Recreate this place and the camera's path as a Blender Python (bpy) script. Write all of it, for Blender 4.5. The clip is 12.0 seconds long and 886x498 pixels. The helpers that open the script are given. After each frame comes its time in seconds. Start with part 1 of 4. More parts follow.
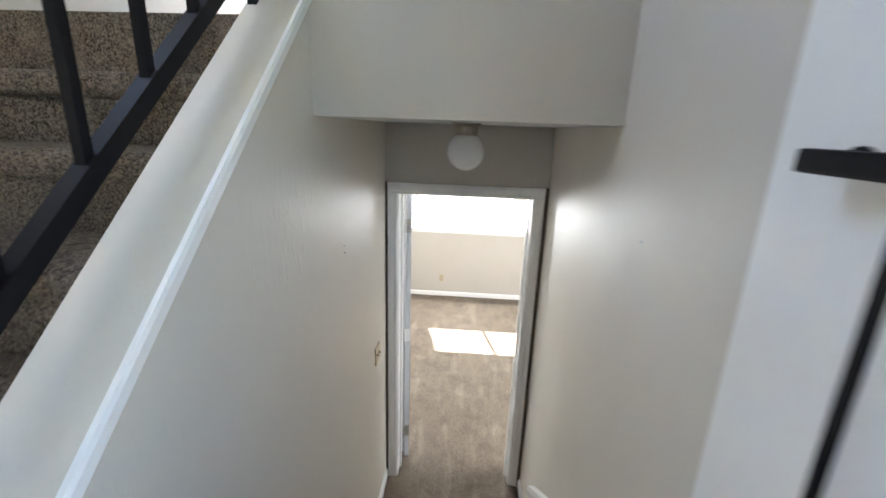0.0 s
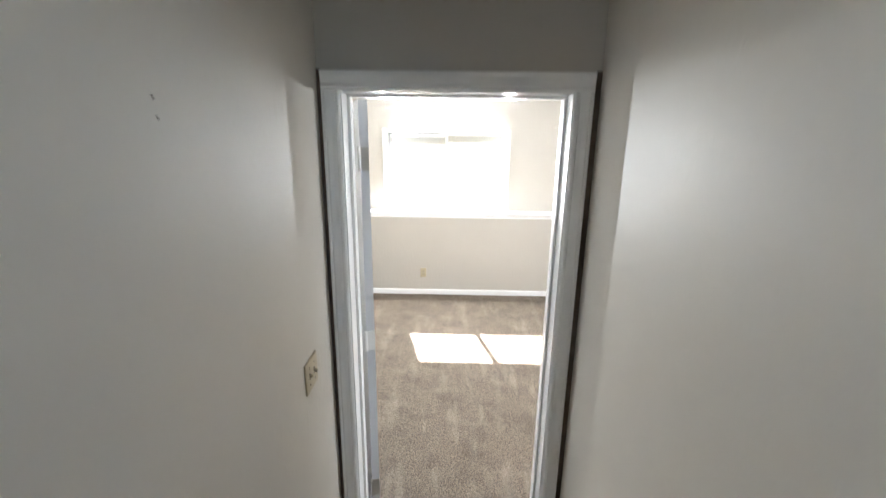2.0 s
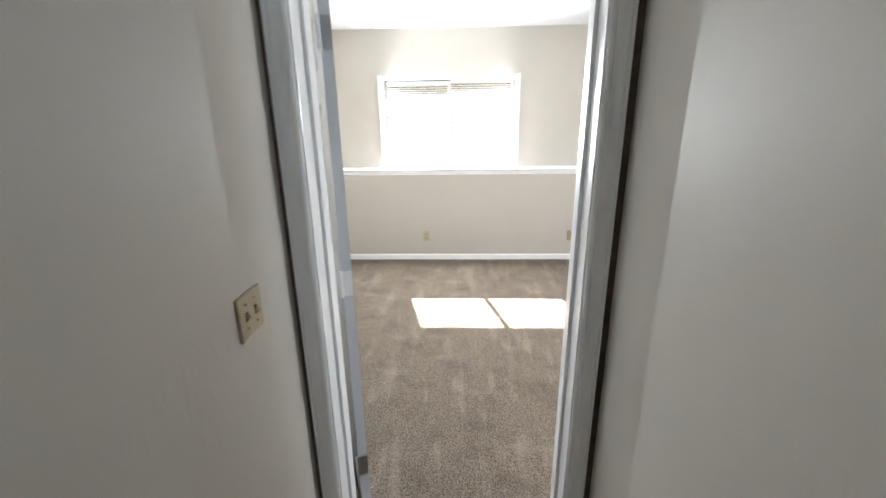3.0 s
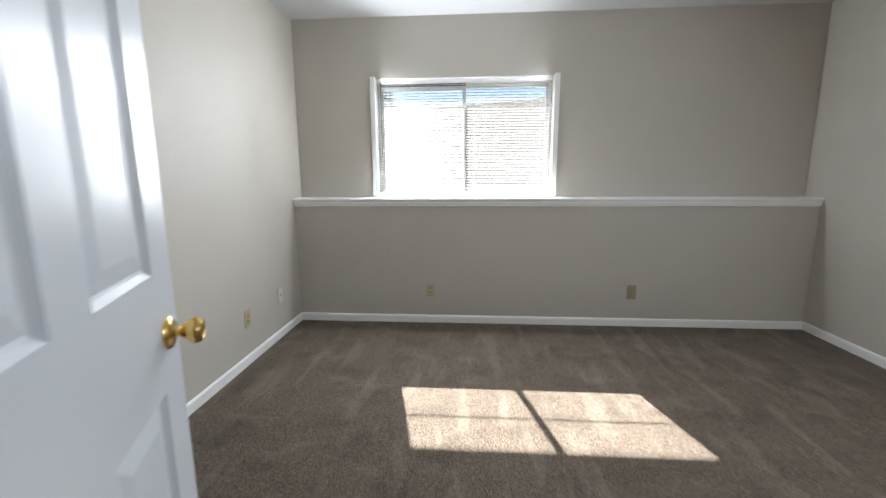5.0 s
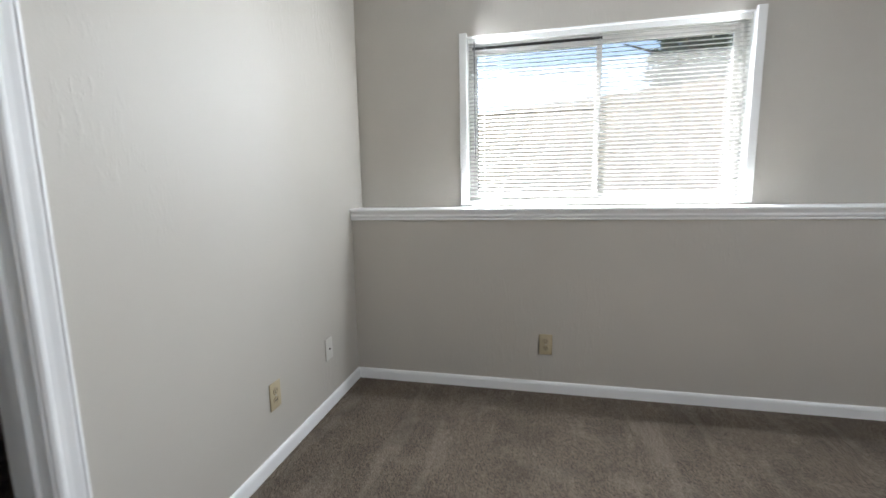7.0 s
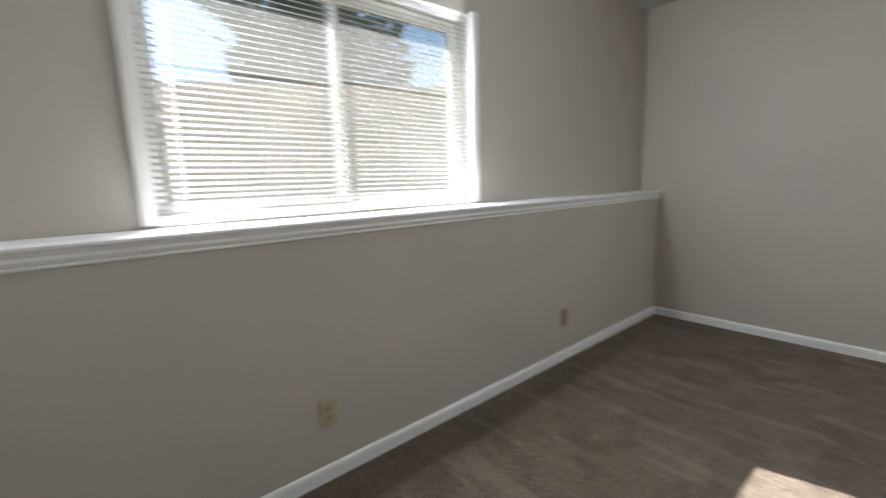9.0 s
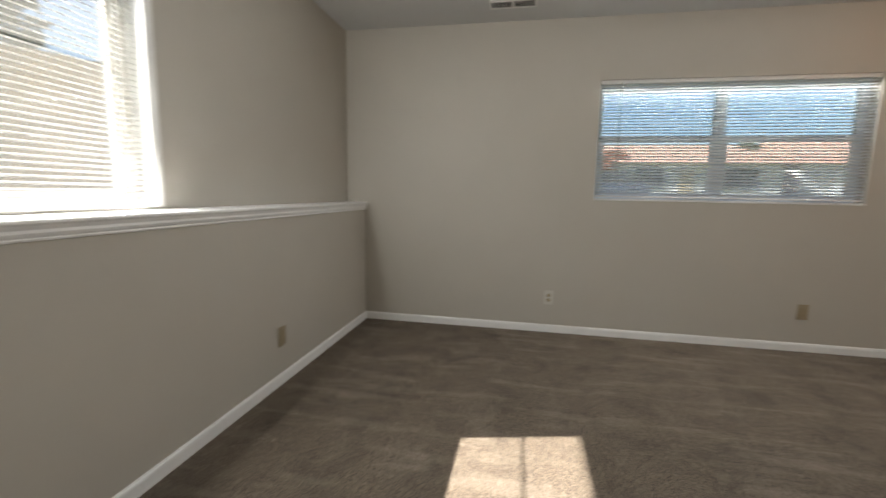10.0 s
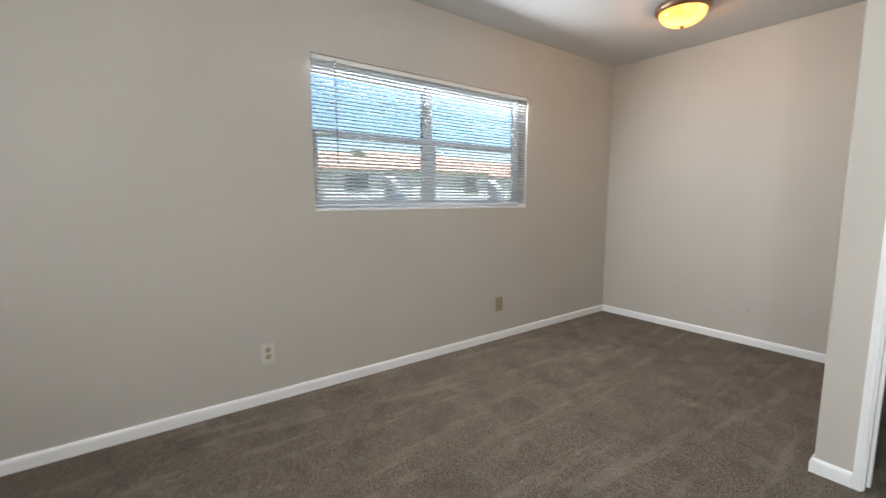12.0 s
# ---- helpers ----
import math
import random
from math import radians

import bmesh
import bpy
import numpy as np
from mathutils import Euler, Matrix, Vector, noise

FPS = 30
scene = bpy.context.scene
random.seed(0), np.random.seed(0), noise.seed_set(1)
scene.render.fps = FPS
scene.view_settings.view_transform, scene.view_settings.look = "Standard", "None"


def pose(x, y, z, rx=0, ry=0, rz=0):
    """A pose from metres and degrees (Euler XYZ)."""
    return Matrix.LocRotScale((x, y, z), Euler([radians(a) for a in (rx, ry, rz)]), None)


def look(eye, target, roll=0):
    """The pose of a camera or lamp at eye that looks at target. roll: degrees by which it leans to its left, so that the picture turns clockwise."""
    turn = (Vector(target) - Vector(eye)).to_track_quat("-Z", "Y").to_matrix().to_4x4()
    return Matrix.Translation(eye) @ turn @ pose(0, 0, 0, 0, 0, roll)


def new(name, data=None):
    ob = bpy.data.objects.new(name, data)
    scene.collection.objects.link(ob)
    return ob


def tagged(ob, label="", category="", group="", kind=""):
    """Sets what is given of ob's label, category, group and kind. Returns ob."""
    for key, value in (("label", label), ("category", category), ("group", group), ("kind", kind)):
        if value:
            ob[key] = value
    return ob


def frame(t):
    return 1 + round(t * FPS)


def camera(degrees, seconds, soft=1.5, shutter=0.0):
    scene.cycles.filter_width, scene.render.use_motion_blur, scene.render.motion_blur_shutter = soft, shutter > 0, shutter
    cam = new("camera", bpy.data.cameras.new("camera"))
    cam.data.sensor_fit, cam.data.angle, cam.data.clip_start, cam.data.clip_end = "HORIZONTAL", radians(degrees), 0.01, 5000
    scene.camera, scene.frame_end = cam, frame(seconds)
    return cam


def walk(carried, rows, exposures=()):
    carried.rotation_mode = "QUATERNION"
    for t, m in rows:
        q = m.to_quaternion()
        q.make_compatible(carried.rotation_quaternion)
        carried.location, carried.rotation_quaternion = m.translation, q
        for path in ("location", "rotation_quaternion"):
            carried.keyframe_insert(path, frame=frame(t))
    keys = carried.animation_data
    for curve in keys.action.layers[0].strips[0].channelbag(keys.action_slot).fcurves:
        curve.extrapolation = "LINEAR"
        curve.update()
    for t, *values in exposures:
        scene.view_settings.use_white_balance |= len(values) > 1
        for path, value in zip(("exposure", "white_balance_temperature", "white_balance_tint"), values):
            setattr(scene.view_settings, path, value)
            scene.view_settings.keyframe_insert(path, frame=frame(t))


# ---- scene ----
cam = camera(93.0, 12.0, 1.5, 0.5)
PATH = [
    (0, (0.216, -2.44, 2.409), (0.096, -0.521, 1.857), 2.0),
    (0.5, (0.199, -2.148, 2.403), (-0.066, -0.256, 1.814), 0.8),
    (1, (0.195, -1.933, 2.216), (0.171, -0.017, 1.641), -0.6),
    (1.5, (0.185, -1.703, 2.077), (0.093, 0.249, 1.652), 1.2),
    (2, (0.17, -1.496, 1.883), (0.135, 0.437, 1.372), 0.7),
    (2.5, (0.164, -1.326, 1.729), (0.047, 0.58, 1.133), 0.3),
    (3, (0.213, -1.154, 1.563), (0.135, 0.753, 0.963), -0.8),
    (3.5, (0.212, -0.906, 1.445), (0.279, 1.038, 0.981), -3.4),
    (3.7, (0.213, -0.802, 1.378), (0.189, 1.169, 1.037), -2.5),
    (5.3, (0.163, 0.284, 1.173), (-0.008, 2.245, 0.822), 0.3),
    (5.5, (0.137, 0.401, 1.15), (-0.059, 2.358, 0.79), 0.8),
    (6, (0.028, 0.654, 1.157), (-0.221, 2.608, 0.81), -0.3),
    (6.5, (-0.066, 0.89, 1.137), (-0.525, 2.815, 0.849), -1.8),
    (6.7, (-0.119, 0.99, 1.136), (-0.577, 2.916, 0.848), -1.3),
    (8.3, (-0.702, 1.746, 1.13), (-0.39, 3.709, 0.915), -3.2),
    (8.5, (-0.745, 1.823, 1.135), (-0.177, 3.727, 0.905), -3.3),
    (9, (-0.787, 1.978, 1.158), (0.496, 3.478, 0.835), -1.6),
    (9.5, (-0.793, 2.048, 1.146), (0.95, 2.976, 0.829), -0.1),
    (10, (-0.68, 2.087, 1.121), (1.268, 2.455, 0.855), 1.1),
    (10.5, (-0.466, 2.191, 1.149), (1.516, 2.132, 0.889), 1.4),
    (11, (-0.182, 2.326, 1.171), (1.722, 1.785, 0.885), 2.0),
    (11.5, (0.098, 2.418, 1.168), (1.852, 1.492, 0.91), 1.6),
    (12, (0.342, 2.441, 1.165), (1.93, 1.249, 0.923), 0.1),
]
walk(cam, [(t, look(eye, target, roll)) for t, eye, target, roll in PATH],
     [(0.0, 5.15, 6550, 10), (1.0, 5.38, 6550, 10), (1.7, 5.1, 6450, 10), (2.5, 4.84, 6450, 10), (3.7, 4.2, 6250, 10), (5.3, 3.13, 6300, 10), (6.7, 3.3, 6200, 10), (8.3, 3.03, 6350, 10), (9.0, 2.95, 6450, 10),
      (9.6, 2.98, 7100, 10), (10.5, 3.10, 7050, 10), (11.3, 3.34, 6600, 10), (12.0, 3.55, 6550, 10)])

# ---- world and sun ----
world = bpy.data.worlds.new("sky")
scene.world = world
world.use_nodes = True
wn = world.node_tree
wn.nodes.clear()
sky = wn.nodes.new("ShaderNodeTexSky")
sky.sky_type = "NISHITA"
sky.sun_disc = False
sky.sun_elevation = radians(42.5)
sky.sun_rotation = radians(-14.7)
bg = wn.nodes.new("ShaderNodeBackground")
bg.inputs["Strength"].default_value = 0.055
wo = wn.nodes.new("ShaderNodeOutputWorld")
wn.links.new(sky.outputs[0], bg.inputs[0])
wn.links.new(bg.outputs[0], wo.inputs[0])
sun_data = bpy.data.lights.new("sun", "SUN")
sun_data.energy = 5.0
sun_data.angle = radians(0.53)
sun_data.color = (1.0, 0.98, 0.95)
sun = new("sun", sun_data)
sun.matrix_world = look((-2.62, 20, 10), (-2.62 + 0.249 * 5, 15, 10 - 0.949 * 5))


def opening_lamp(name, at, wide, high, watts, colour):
    """Added area lamp that stands in for daylight at an opening."""
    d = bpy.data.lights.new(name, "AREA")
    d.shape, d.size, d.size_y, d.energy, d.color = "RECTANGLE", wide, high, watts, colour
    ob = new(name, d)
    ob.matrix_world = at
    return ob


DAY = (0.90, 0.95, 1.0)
BLUE = (0.48, 0.69, 1.0)
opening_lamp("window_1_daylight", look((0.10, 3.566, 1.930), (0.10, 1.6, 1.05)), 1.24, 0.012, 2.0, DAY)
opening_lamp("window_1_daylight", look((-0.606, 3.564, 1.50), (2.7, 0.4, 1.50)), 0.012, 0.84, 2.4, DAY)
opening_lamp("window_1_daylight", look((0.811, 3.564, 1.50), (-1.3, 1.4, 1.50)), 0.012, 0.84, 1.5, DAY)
opening_lamp("window_2_daylight", look((2.770, 0.65, 1.945), (0.8, 0.65, 0.9)), 1.76, 0.010, 3.6, DAY)
opening_lamp("front_door_daylight", look((0.70, -3.21, 2.32), (-2, -3.0, 2.2)), 0.85, 1.95, 0.38, BLUE)
# Added fill lamp high over the stairs, in an invented window opening.
opening_lamp("high_fill_lamp", look((-1.41, -1.75, 3.95), (0.5, -1.75, 2.2)), 1.0, 1.05, 0.06, (1.0, 0.93, 0.84))


# ---- materials ----
def nodes_of(name):
    m = bpy.data.materials.new(name)
    m.use_nodes = True
    return m, m.node_tree, m.node_tree.nodes["Principled BSDF"]


def ramp(nt, fac, c0, c1, p0=0.3, p1=0.7):
    r = nt.nodes.new("ShaderNodeValToRGB")
    r.color_ramp.elements[0].position, r.color_ramp.elements[1].position = p0, p1
    r.color_ramp.elements[0].color, r.color_ramp.elements[1].color = (*c0, 1), (*c1, 1)
    nt.links.new(fac, r.inputs[0])
    return r.outputs[0]


def noise_node(nt, scale, detail=4.0, stretch=(1, 1, 1), rough=0.55, coords="Object"):
    tc = nt.nodes.new("ShaderNodeTexCoord")
    mp = nt.nodes.new("ShaderNodeMapping")
    mp.inputs["Scale"].default_value = stretch
    nz = nt.nodes.new("ShaderNodeTexNoise")
    nz.inputs["Scale"].default_value = scale
    nz.inputs["Detail"].default_value = detail
    nz.inputs["Roughness"].default_value = rough
    nt.links.new(tc.outputs[coords], mp.inputs[0])
    nt.links.new(mp.outputs[0], nz.inputs["Vector"])
    return nz.outputs["Fac"]


def mixc(nt, a, b, fac, kind="MIX"):
    mx = nt.nodes.new("ShaderNodeMix")
    mx.data_type, mx.blend_type = "RGBA", kind
    if isinstance(fac, float):
        mx.inputs[0].default_value = fac
    else:
        nt.links.new(fac, mx.inputs[0])
    for sock, v in ((mx.inputs[6], a), (mx.inputs[7], b)):
        if isinstance(v, tuple):
            sock.default_value = (*v, 1)
        else:
            nt.links.new(v, sock)
    return mx.outputs[2]


def bump(nt, bsdf, heights, normal=None):
    prev = normal
    for h, strength, dist in heights:
        b = nt.nodes.new("ShaderNodeBump")
        b.inputs["Strength"].default_value, b.inputs["Distance"].default_value = strength, dist
        nt.links.new(h, b.inputs["Height"])
        if prev is not None:
            nt.links.new(prev, b.inputs["Normal"])
        prev = b.outputs[0]
    nt.links.new(prev, bsdf.inputs["Normal"])


def shade(fac):
    return tuple(max(0.0, min(1.0, c)) for c in fac)


def simple(name, col, rough=0.5, metal=0.0, var=0.06, scale=8.0, bumps=(), spec=0.5):
    m, nt, p = nodes_of(name)
    f = noise_node(nt, scale, 5)
    nt.links.new(ramp(nt, f, shade([c * (1 - var) for c in col]), shade([c * (1 + var) for c in col])), p.inputs["Base Color"])
    p.inputs["Roughness"].default_value, p.inputs["Metallic"].default_value = rough, metal
    p.inputs["Specular IOR Level"].default_value = spec
    if bumps:
        bump(nt, p, [(noise_node(nt, s, 3), st, d) for s, st, d in bumps])
    return m


def paint_wall(name, col, rough):
    m, nt, p = nodes_of(name)
    big = noise_node(nt, 1.3, 3)
    fine = noise_node(nt, 35, 3)
    c = ramp(nt, big, shade([v * 0.97 for v in col]), shade([v * 1.03 for v in col]))
    c2 = mixc(nt, c, (0.40, 0.37, 0.32), ramp(nt, fine, (0, 0, 0), (0.05, 0.05, 0.05), 0.55, 0.8))
    nt.links.new(c2, p.inputs["Base Color"])
    rr = nt.nodes.new("ShaderNodeMapRange")
    rr.inputs["To Min"].default_value, rr.inputs["To Max"].default_value = rough - 0.05, rough + 0.07
    nt.links.new(noise_node(nt, 6, 4), rr.inputs["Value"])
    nt.links.new(rr.outputs[0], p.inputs["Roughness"])
    trowel = ramp(nt, noise_node(nt, 46, 3, (1, 1, 0.3), 0.6), (0, 0, 0), (1, 1, 1), 0.52, 0.64)
    where = ramp(nt, noise_node(nt, 1.9, 3), (0, 0, 0), (1, 1, 1), 0.50, 0.62)
    marks = mixc(nt, (0.0, 0.0, 0.0), trowel, where)
    bump(nt, p, [(noise_node(nt, 130, 2), 0.12, 0.0016), (marks, 0.35, 0.0018), (noise_node(nt, 2.2, 2), 0.10, 0.012)])
    return m


def make_carpet():
    m, nt, p = nodes_of("carpet")
    pile = noise_node(nt, 150, 4, rough=0.8)
    tuft = noise_node(nt, 50, 4, rough=0.7)
    patch = noise_node(nt, 4.5, 6, (1, 1, 1), 0.65)
    streak = noise_node(nt, 1.7, 5, (6.0, 0.9, 1), 0.6)
    scuff = noise_node(nt, 2.6, 5, (1.0, 2.2, 1), 0.6)
    a = ramp(nt, pile, (0.032, 0.023, 0.016), (0.34, 0.268, 0.200), 0.41, 0.64)
    a2 = mixc(nt, a, (0.33, 0.275, 0.217), ramp(nt, tuft, (0, 0, 0), (0.5, 0.5, 0.5), 0.5, 0.68))
    b = mixc(nt, a2, (0.40, 0.34, 0.28), ramp(nt, streak, (0, 0, 0), (0.20, 0.20, 0.20), 0.53, 0.61))
    b2 = mixc(nt, b, (0.40, 0.34, 0.28), ramp(nt, scuff, (0, 0, 0), (0.13, 0.13, 0.13), 0.57, 0.64))
    c = mixc(nt, b2, (0.055, 0.043, 0.032), ramp(nt, patch, (0, 0, 0), (0.5, 0.5, 0.5), 0.48, 0.72))
    nt.links.new(c, p.inputs["Base Color"])
    p.inputs["Roughness"].default_value = 0.95
    p.inputs["Specular IOR Level"].default_value = 0.15
    p.inputs["Sheen Weight"].default_value, p.inputs["Sheen Roughness"].default_value = 0.06, 0.4
    p.inputs["Sheen Tint"].default_value = (0.80, 0.90, 1.0, 1)
    bump(nt, p, [(pile, 1.0, 0.007), (tuft, 0.8, 0.010), (patch, 0.25, 0.02)])
    return m


def make_glass(name, tint, veil):
    """Pane whose tint dims the bright view outside; a pale film adds haze."""
    m, nt, p = nodes_of(name)
    nt.nodes.remove(p)
    tr = nt.nodes.new("ShaderNodeBsdfTransparent")
    tr.inputs[0].default_value = (*tint, 1)
    film = nt.nodes.new("ShaderNodeBsdfTranslucent")
    film.inputs[0].default_value = (0.85, 0.85, 0.82, 1)
    dm = nt.nodes.new("ShaderNodeMixShader")
    sp = nt.nodes.new("ShaderNodeMapRange")
    sp.inputs["To Min"].default_value, sp.inputs["To Max"].default_value = veil * 0.6, veil * 1.4
    nt.links.new(noise_node(nt, 3.5, 4), sp.inputs["Value"])
    nt.links.new(sp.outputs[0], dm.inputs[0])
    nt.links.new(tr.outputs[0], dm.inputs[1])
    nt.links.new(film.outputs[0], dm.inputs[2])
    gl = nt.nodes.new("ShaderNodeBsdfGlossy")
    gl.inputs["Roughness"].default_value = 0.02
    lw = nt.nodes.new("ShaderNodeLayerWeight")
    pw = nt.nodes.new("ShaderNodeMath")
    pw.operation = "POWER"
    pw.inputs[1].default_value = 5.0
    nt.links.new(lw.outputs["Facing"], pw.inputs[0])
    ml = nt.nodes.new("ShaderNodeMath")
    ml.operation = "MULTIPLY_ADD"
    ml.inputs[1].default_value, ml.inputs[2].default_value = 0.9, 0.03
    nt.links.new(pw.outputs[0], ml.inputs[0])
    mx = nt.nodes.new("ShaderNodeMixShader")
    nt.links.new(ml.outputs[0], mx.inputs[0])
    nt.links.new(dm.outputs[0], mx.inputs[1])
    nt.links.new(gl.outputs[0], mx.inputs[2])
    nt.links.new(mx.outputs[0], nt.nodes["Material Output"].inputs[0])
    return m


def make_lamp_glass():
    m, nt, p = nodes_of("alabaster_lit")
    f = noise_node(nt, 9, 4)
    col = ramp(nt, f, (1.0, 0.24, 0.035), (1.0, 0.42, 0.11), 0.35, 0.65)
    nt.links.new(col, p.inputs["Base Color"])
    nt.links.new(col, p.inputs["Emission Color"])
    p.inputs["Emission Strength"].default_value = LAMP
    p.inputs["Roughness"].default_value = 0.25
    return m


def make_slat(name, col, glow):
    """Thin painted slat; glow is the share of daylight that passes through it."""
    m, nt, p = nodes_of(name)
    p.inputs["Base Color"].default_value = (*col, 1)
    p.inputs["Roughness"].default_value = 0.4
    tl = nt.nodes.new("ShaderNodeBsdfTranslucent")
    tl.inputs[0].default_value = (0.86, 0.90, 0.94, 1)
    mx = nt.nodes.new("ShaderNodeMixShader")
    mx.inputs[0].default_value = glow
    nt.links.new(p.outputs[0], mx.inputs[1])
    nt.links.new(tl.outputs[0], mx.inputs[2])
    nt.links.new(mx.outputs[0], nt.nodes["Material Output"].inputs[0])
    return m


def wood_board(name, c0, c1):
    m, nt, p = nodes_of(name)
    grain = noise_node(nt, 6, 5, (9, 9, 0.7), 0.65)
    oi = nt.nodes.new("ShaderNodeObjectInfo")
    a = ramp(nt, grain, c0, c1)
    b = mixc(nt, a, (0.16, 0.12, 0.09), ramp(nt, oi.outputs["Random"], (0, 0, 0), (0.45, 0.45, 0.45), 0.1, 1.0))
    nt.links.new(b, p.inputs["Base Color"])
    p.inputs["Roughness"].default_value = 0.85
    bump(nt, p, [(grain, 0.5, 0.004)])
    return m


LAMP = 0.33
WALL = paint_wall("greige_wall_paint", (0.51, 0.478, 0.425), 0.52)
# Same wall paint, lightened to lift the brightness of the dim stair hall.
HALLW = paint_wall("greige_hall_paint_lightened", (0.62, 0.58, 0.515), 0.52)
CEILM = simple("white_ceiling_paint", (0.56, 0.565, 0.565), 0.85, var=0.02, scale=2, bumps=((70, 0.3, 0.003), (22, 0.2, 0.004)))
TRIM = simple("white_gloss_trim", (0.86, 0.86, 0.85), 0.30, var=0.025, scale=5, bumps=((30, 0.06, 0.001),))
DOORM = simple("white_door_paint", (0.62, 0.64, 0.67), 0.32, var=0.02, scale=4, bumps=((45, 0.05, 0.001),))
VINYL = simple("white_vinyl", (0.74, 0.735, 0.71), 0.35, var=0.02)
# The bluish tone puts sky light into the frame colour.
ALU = simple("sky_tinted_window_frame", (0.80, 0.87, 0.94), 0.4, var=0.04)
# One kind of white slat: a copy darkened against sun, a copy brightened as backlit.
SLAT = make_slat("blind_slat_darkened", (0.42, 0.415, 0.40), 0.0)
SLAT2 = make_slat("blind_slat_backlit", (0.74, 0.74, 0.73), 0.45)
CARPET = make_carpet()
# Pane tints hold down the outdoor brightness; the film paints in haze.
GLASS = make_glass("view_dimmed_glass", (0.48, 0.51, 0.53), 0.035)
GLASS2 = make_glass("view_dimmed_upper_glass", (0.54, 0.62, 0.68), 0.02)
GLASS3 = make_glass("view_dimmed_lower_glass", (0.60, 0.64, 0.68), 0.04)
BRASS = simple("polished_brass", (0.83, 0.58, 0.20), 0.14, 1.0, var=0.05, scale=20)
BRONZE = simple("brushed_bronze", (0.30, 0.22, 0.15), 0.35, 1.0, var=0.12, scale=25)
PEWTER = simple("aged_pewter", (0.42, 0.36, 0.29), 0.35, 1.0, var=0.2, scale=60, bumps=((90, 0.3, 0.002),))
STEEL = simple("dull_steel", (0.5, 0.5, 0.49), 0.35, 1.0)
IRON = simple("black_iron_paint", (0.006, 0.005, 0.006), 0.5, var=0.2, scale=30, bumps=((60, 0.15, 0.001),), spec=0.15)
BEIGE = simple("beige_plastic", (0.47, 0.395, 0.255), 0.4, var=0.04, scale=20)
BEIGED = simple("aged_beige_plastic", (0.33, 0.268, 0.172), 0.45, var=0.06, scale=20)
IVORY = simple("white_plastic", (0.60, 0.58, 0.53), 0.4, var=0.03, scale=20)
TANP = simple("brown_beige_plastic", (0.40, 0.33, 0.22), 0.4, var=0.05, scale=20)
DARK = simple("dark_slot", (0.02, 0.018, 0.015), 0.6)
GREYP = simple("grey_painted_rail", (0.55, 0.54, 0.52), 0.35, var=0.05, scale=12)
OPAL = simple("opal_glass", (0.80, 0.79, 0.77), 0.18, var=0.01)
LAMPG = make_lamp_glass()
GAPW = simple("dark_brown_strip", (0.085, 0.055, 0.038), 0.6, var=0.3, scale=15)
STRIKE = simple("dark_bronze_plate", (0.09, 0.07, 0.055), 0.4, 0.8)
CORD = simple("dark_cord", (0.10, 0.10, 0.10), 0.6)
CORDW = simple("white_cord", (0.65, 0.65, 0.63), 0.7)
FENCE = wood_board("weathered_cedar", (0.38, 0.26, 0.17), (0.60, 0.45, 0.32))
GRASS = simple("dry_lawn", (0.13, 0.13, 0.055), 0.95, var=0.45, scale=1.5, bumps=((30, 0.8, 0.03),))
ASPH = simple("asphalt", (0.05, 0.05, 0.052), 0.9, var=0.2, scale=12, bumps=((120, 0.4, 0.004),))
CONC = simple("pale_concrete", (0.42, 0.40, 0.37), 0.85, var=0.1, scale=6, bumps=((40, 0.3, 0.004),))
BARK = simple("bark", (0.10, 0.075, 0.055), 0.9, var=0.4, scale=10, bumps=((18, 0.8, 0.02),))
LEAF = simple("dark_leaves", (0.045, 0.075, 0.035), 0.6, var=0.5, scale=2.0)
LEAF2 = simple("conifer_needles", (0.04, 0.065, 0.05), 0.7, var=0.4, scale=2.0)
LEAF3 = simple("rust_leaves", (0.30, 0.10, 0.035), 0.7, var=0.4, scale=2.0)
STUCCO = simple("white_stucco", (0.68, 0.67, 0.63), 0.9, var=0.06, scale=3, bumps=((60, 0.3, 0.004),))
TANW = simple("tan_siding", (0.50, 0.38, 0.22), 0.8, var=0.08, scale=3)
ROOFT = simple("terracotta_shingle", (0.44, 0.24, 0.17), 0.9, var=0.25, scale=9, bumps=((25, 0.6, 0.02),))
ROOFG = simple("grey_shingle", (0.16, 0.15, 0.145), 0.9, var=0.25, scale=9, bumps=((25, 0.6, 0.02),))
CARP = simple("blue_car_paint", (0.10, 0.13, 0.18), 0.2, var=0.03)
RUBBER = simple("tyre_rubber", (0.02, 0.02, 0.02), 0.8)
DGLASS = simple("dark_pane", (0.03, 0.035, 0.045), 0.08)


# ---- mesh helpers ----
def box(bm, x0, x1, y0, y1, z0, z1):
    v = [bm.verts.new(c) for c in ((x0, y0, z0), (x1, y0, z0), (x1, y1, z0), (x0, y1, z0), (x0, y0, z1), (x1, y0, z1), (x1, y1, z1), (x0, y1, z1))]
    for f in ((0, 3, 2, 1), (4, 5, 6, 7), (0, 1, 5, 4), (1, 2, 6, 5), (2, 3, 7, 6), (3, 0, 4, 7)):
        bm.faces.new([v[i] for i in f])
    return v


def boxes(*rows):
    bm = bmesh.new()
    for r in rows:
        box(bm, *r)
    return bm


def soft_box(x0, x1, y0, y1, z0, z1, w=0.003, seg=2):
    bm = boxes((x0, x1, y0, y1, z0, z1))
    bmesh.ops.bevel(bm, geom=bm.edges[:], offset=w, segments=seg, affect="EDGES", profile=0.6)
    return bm


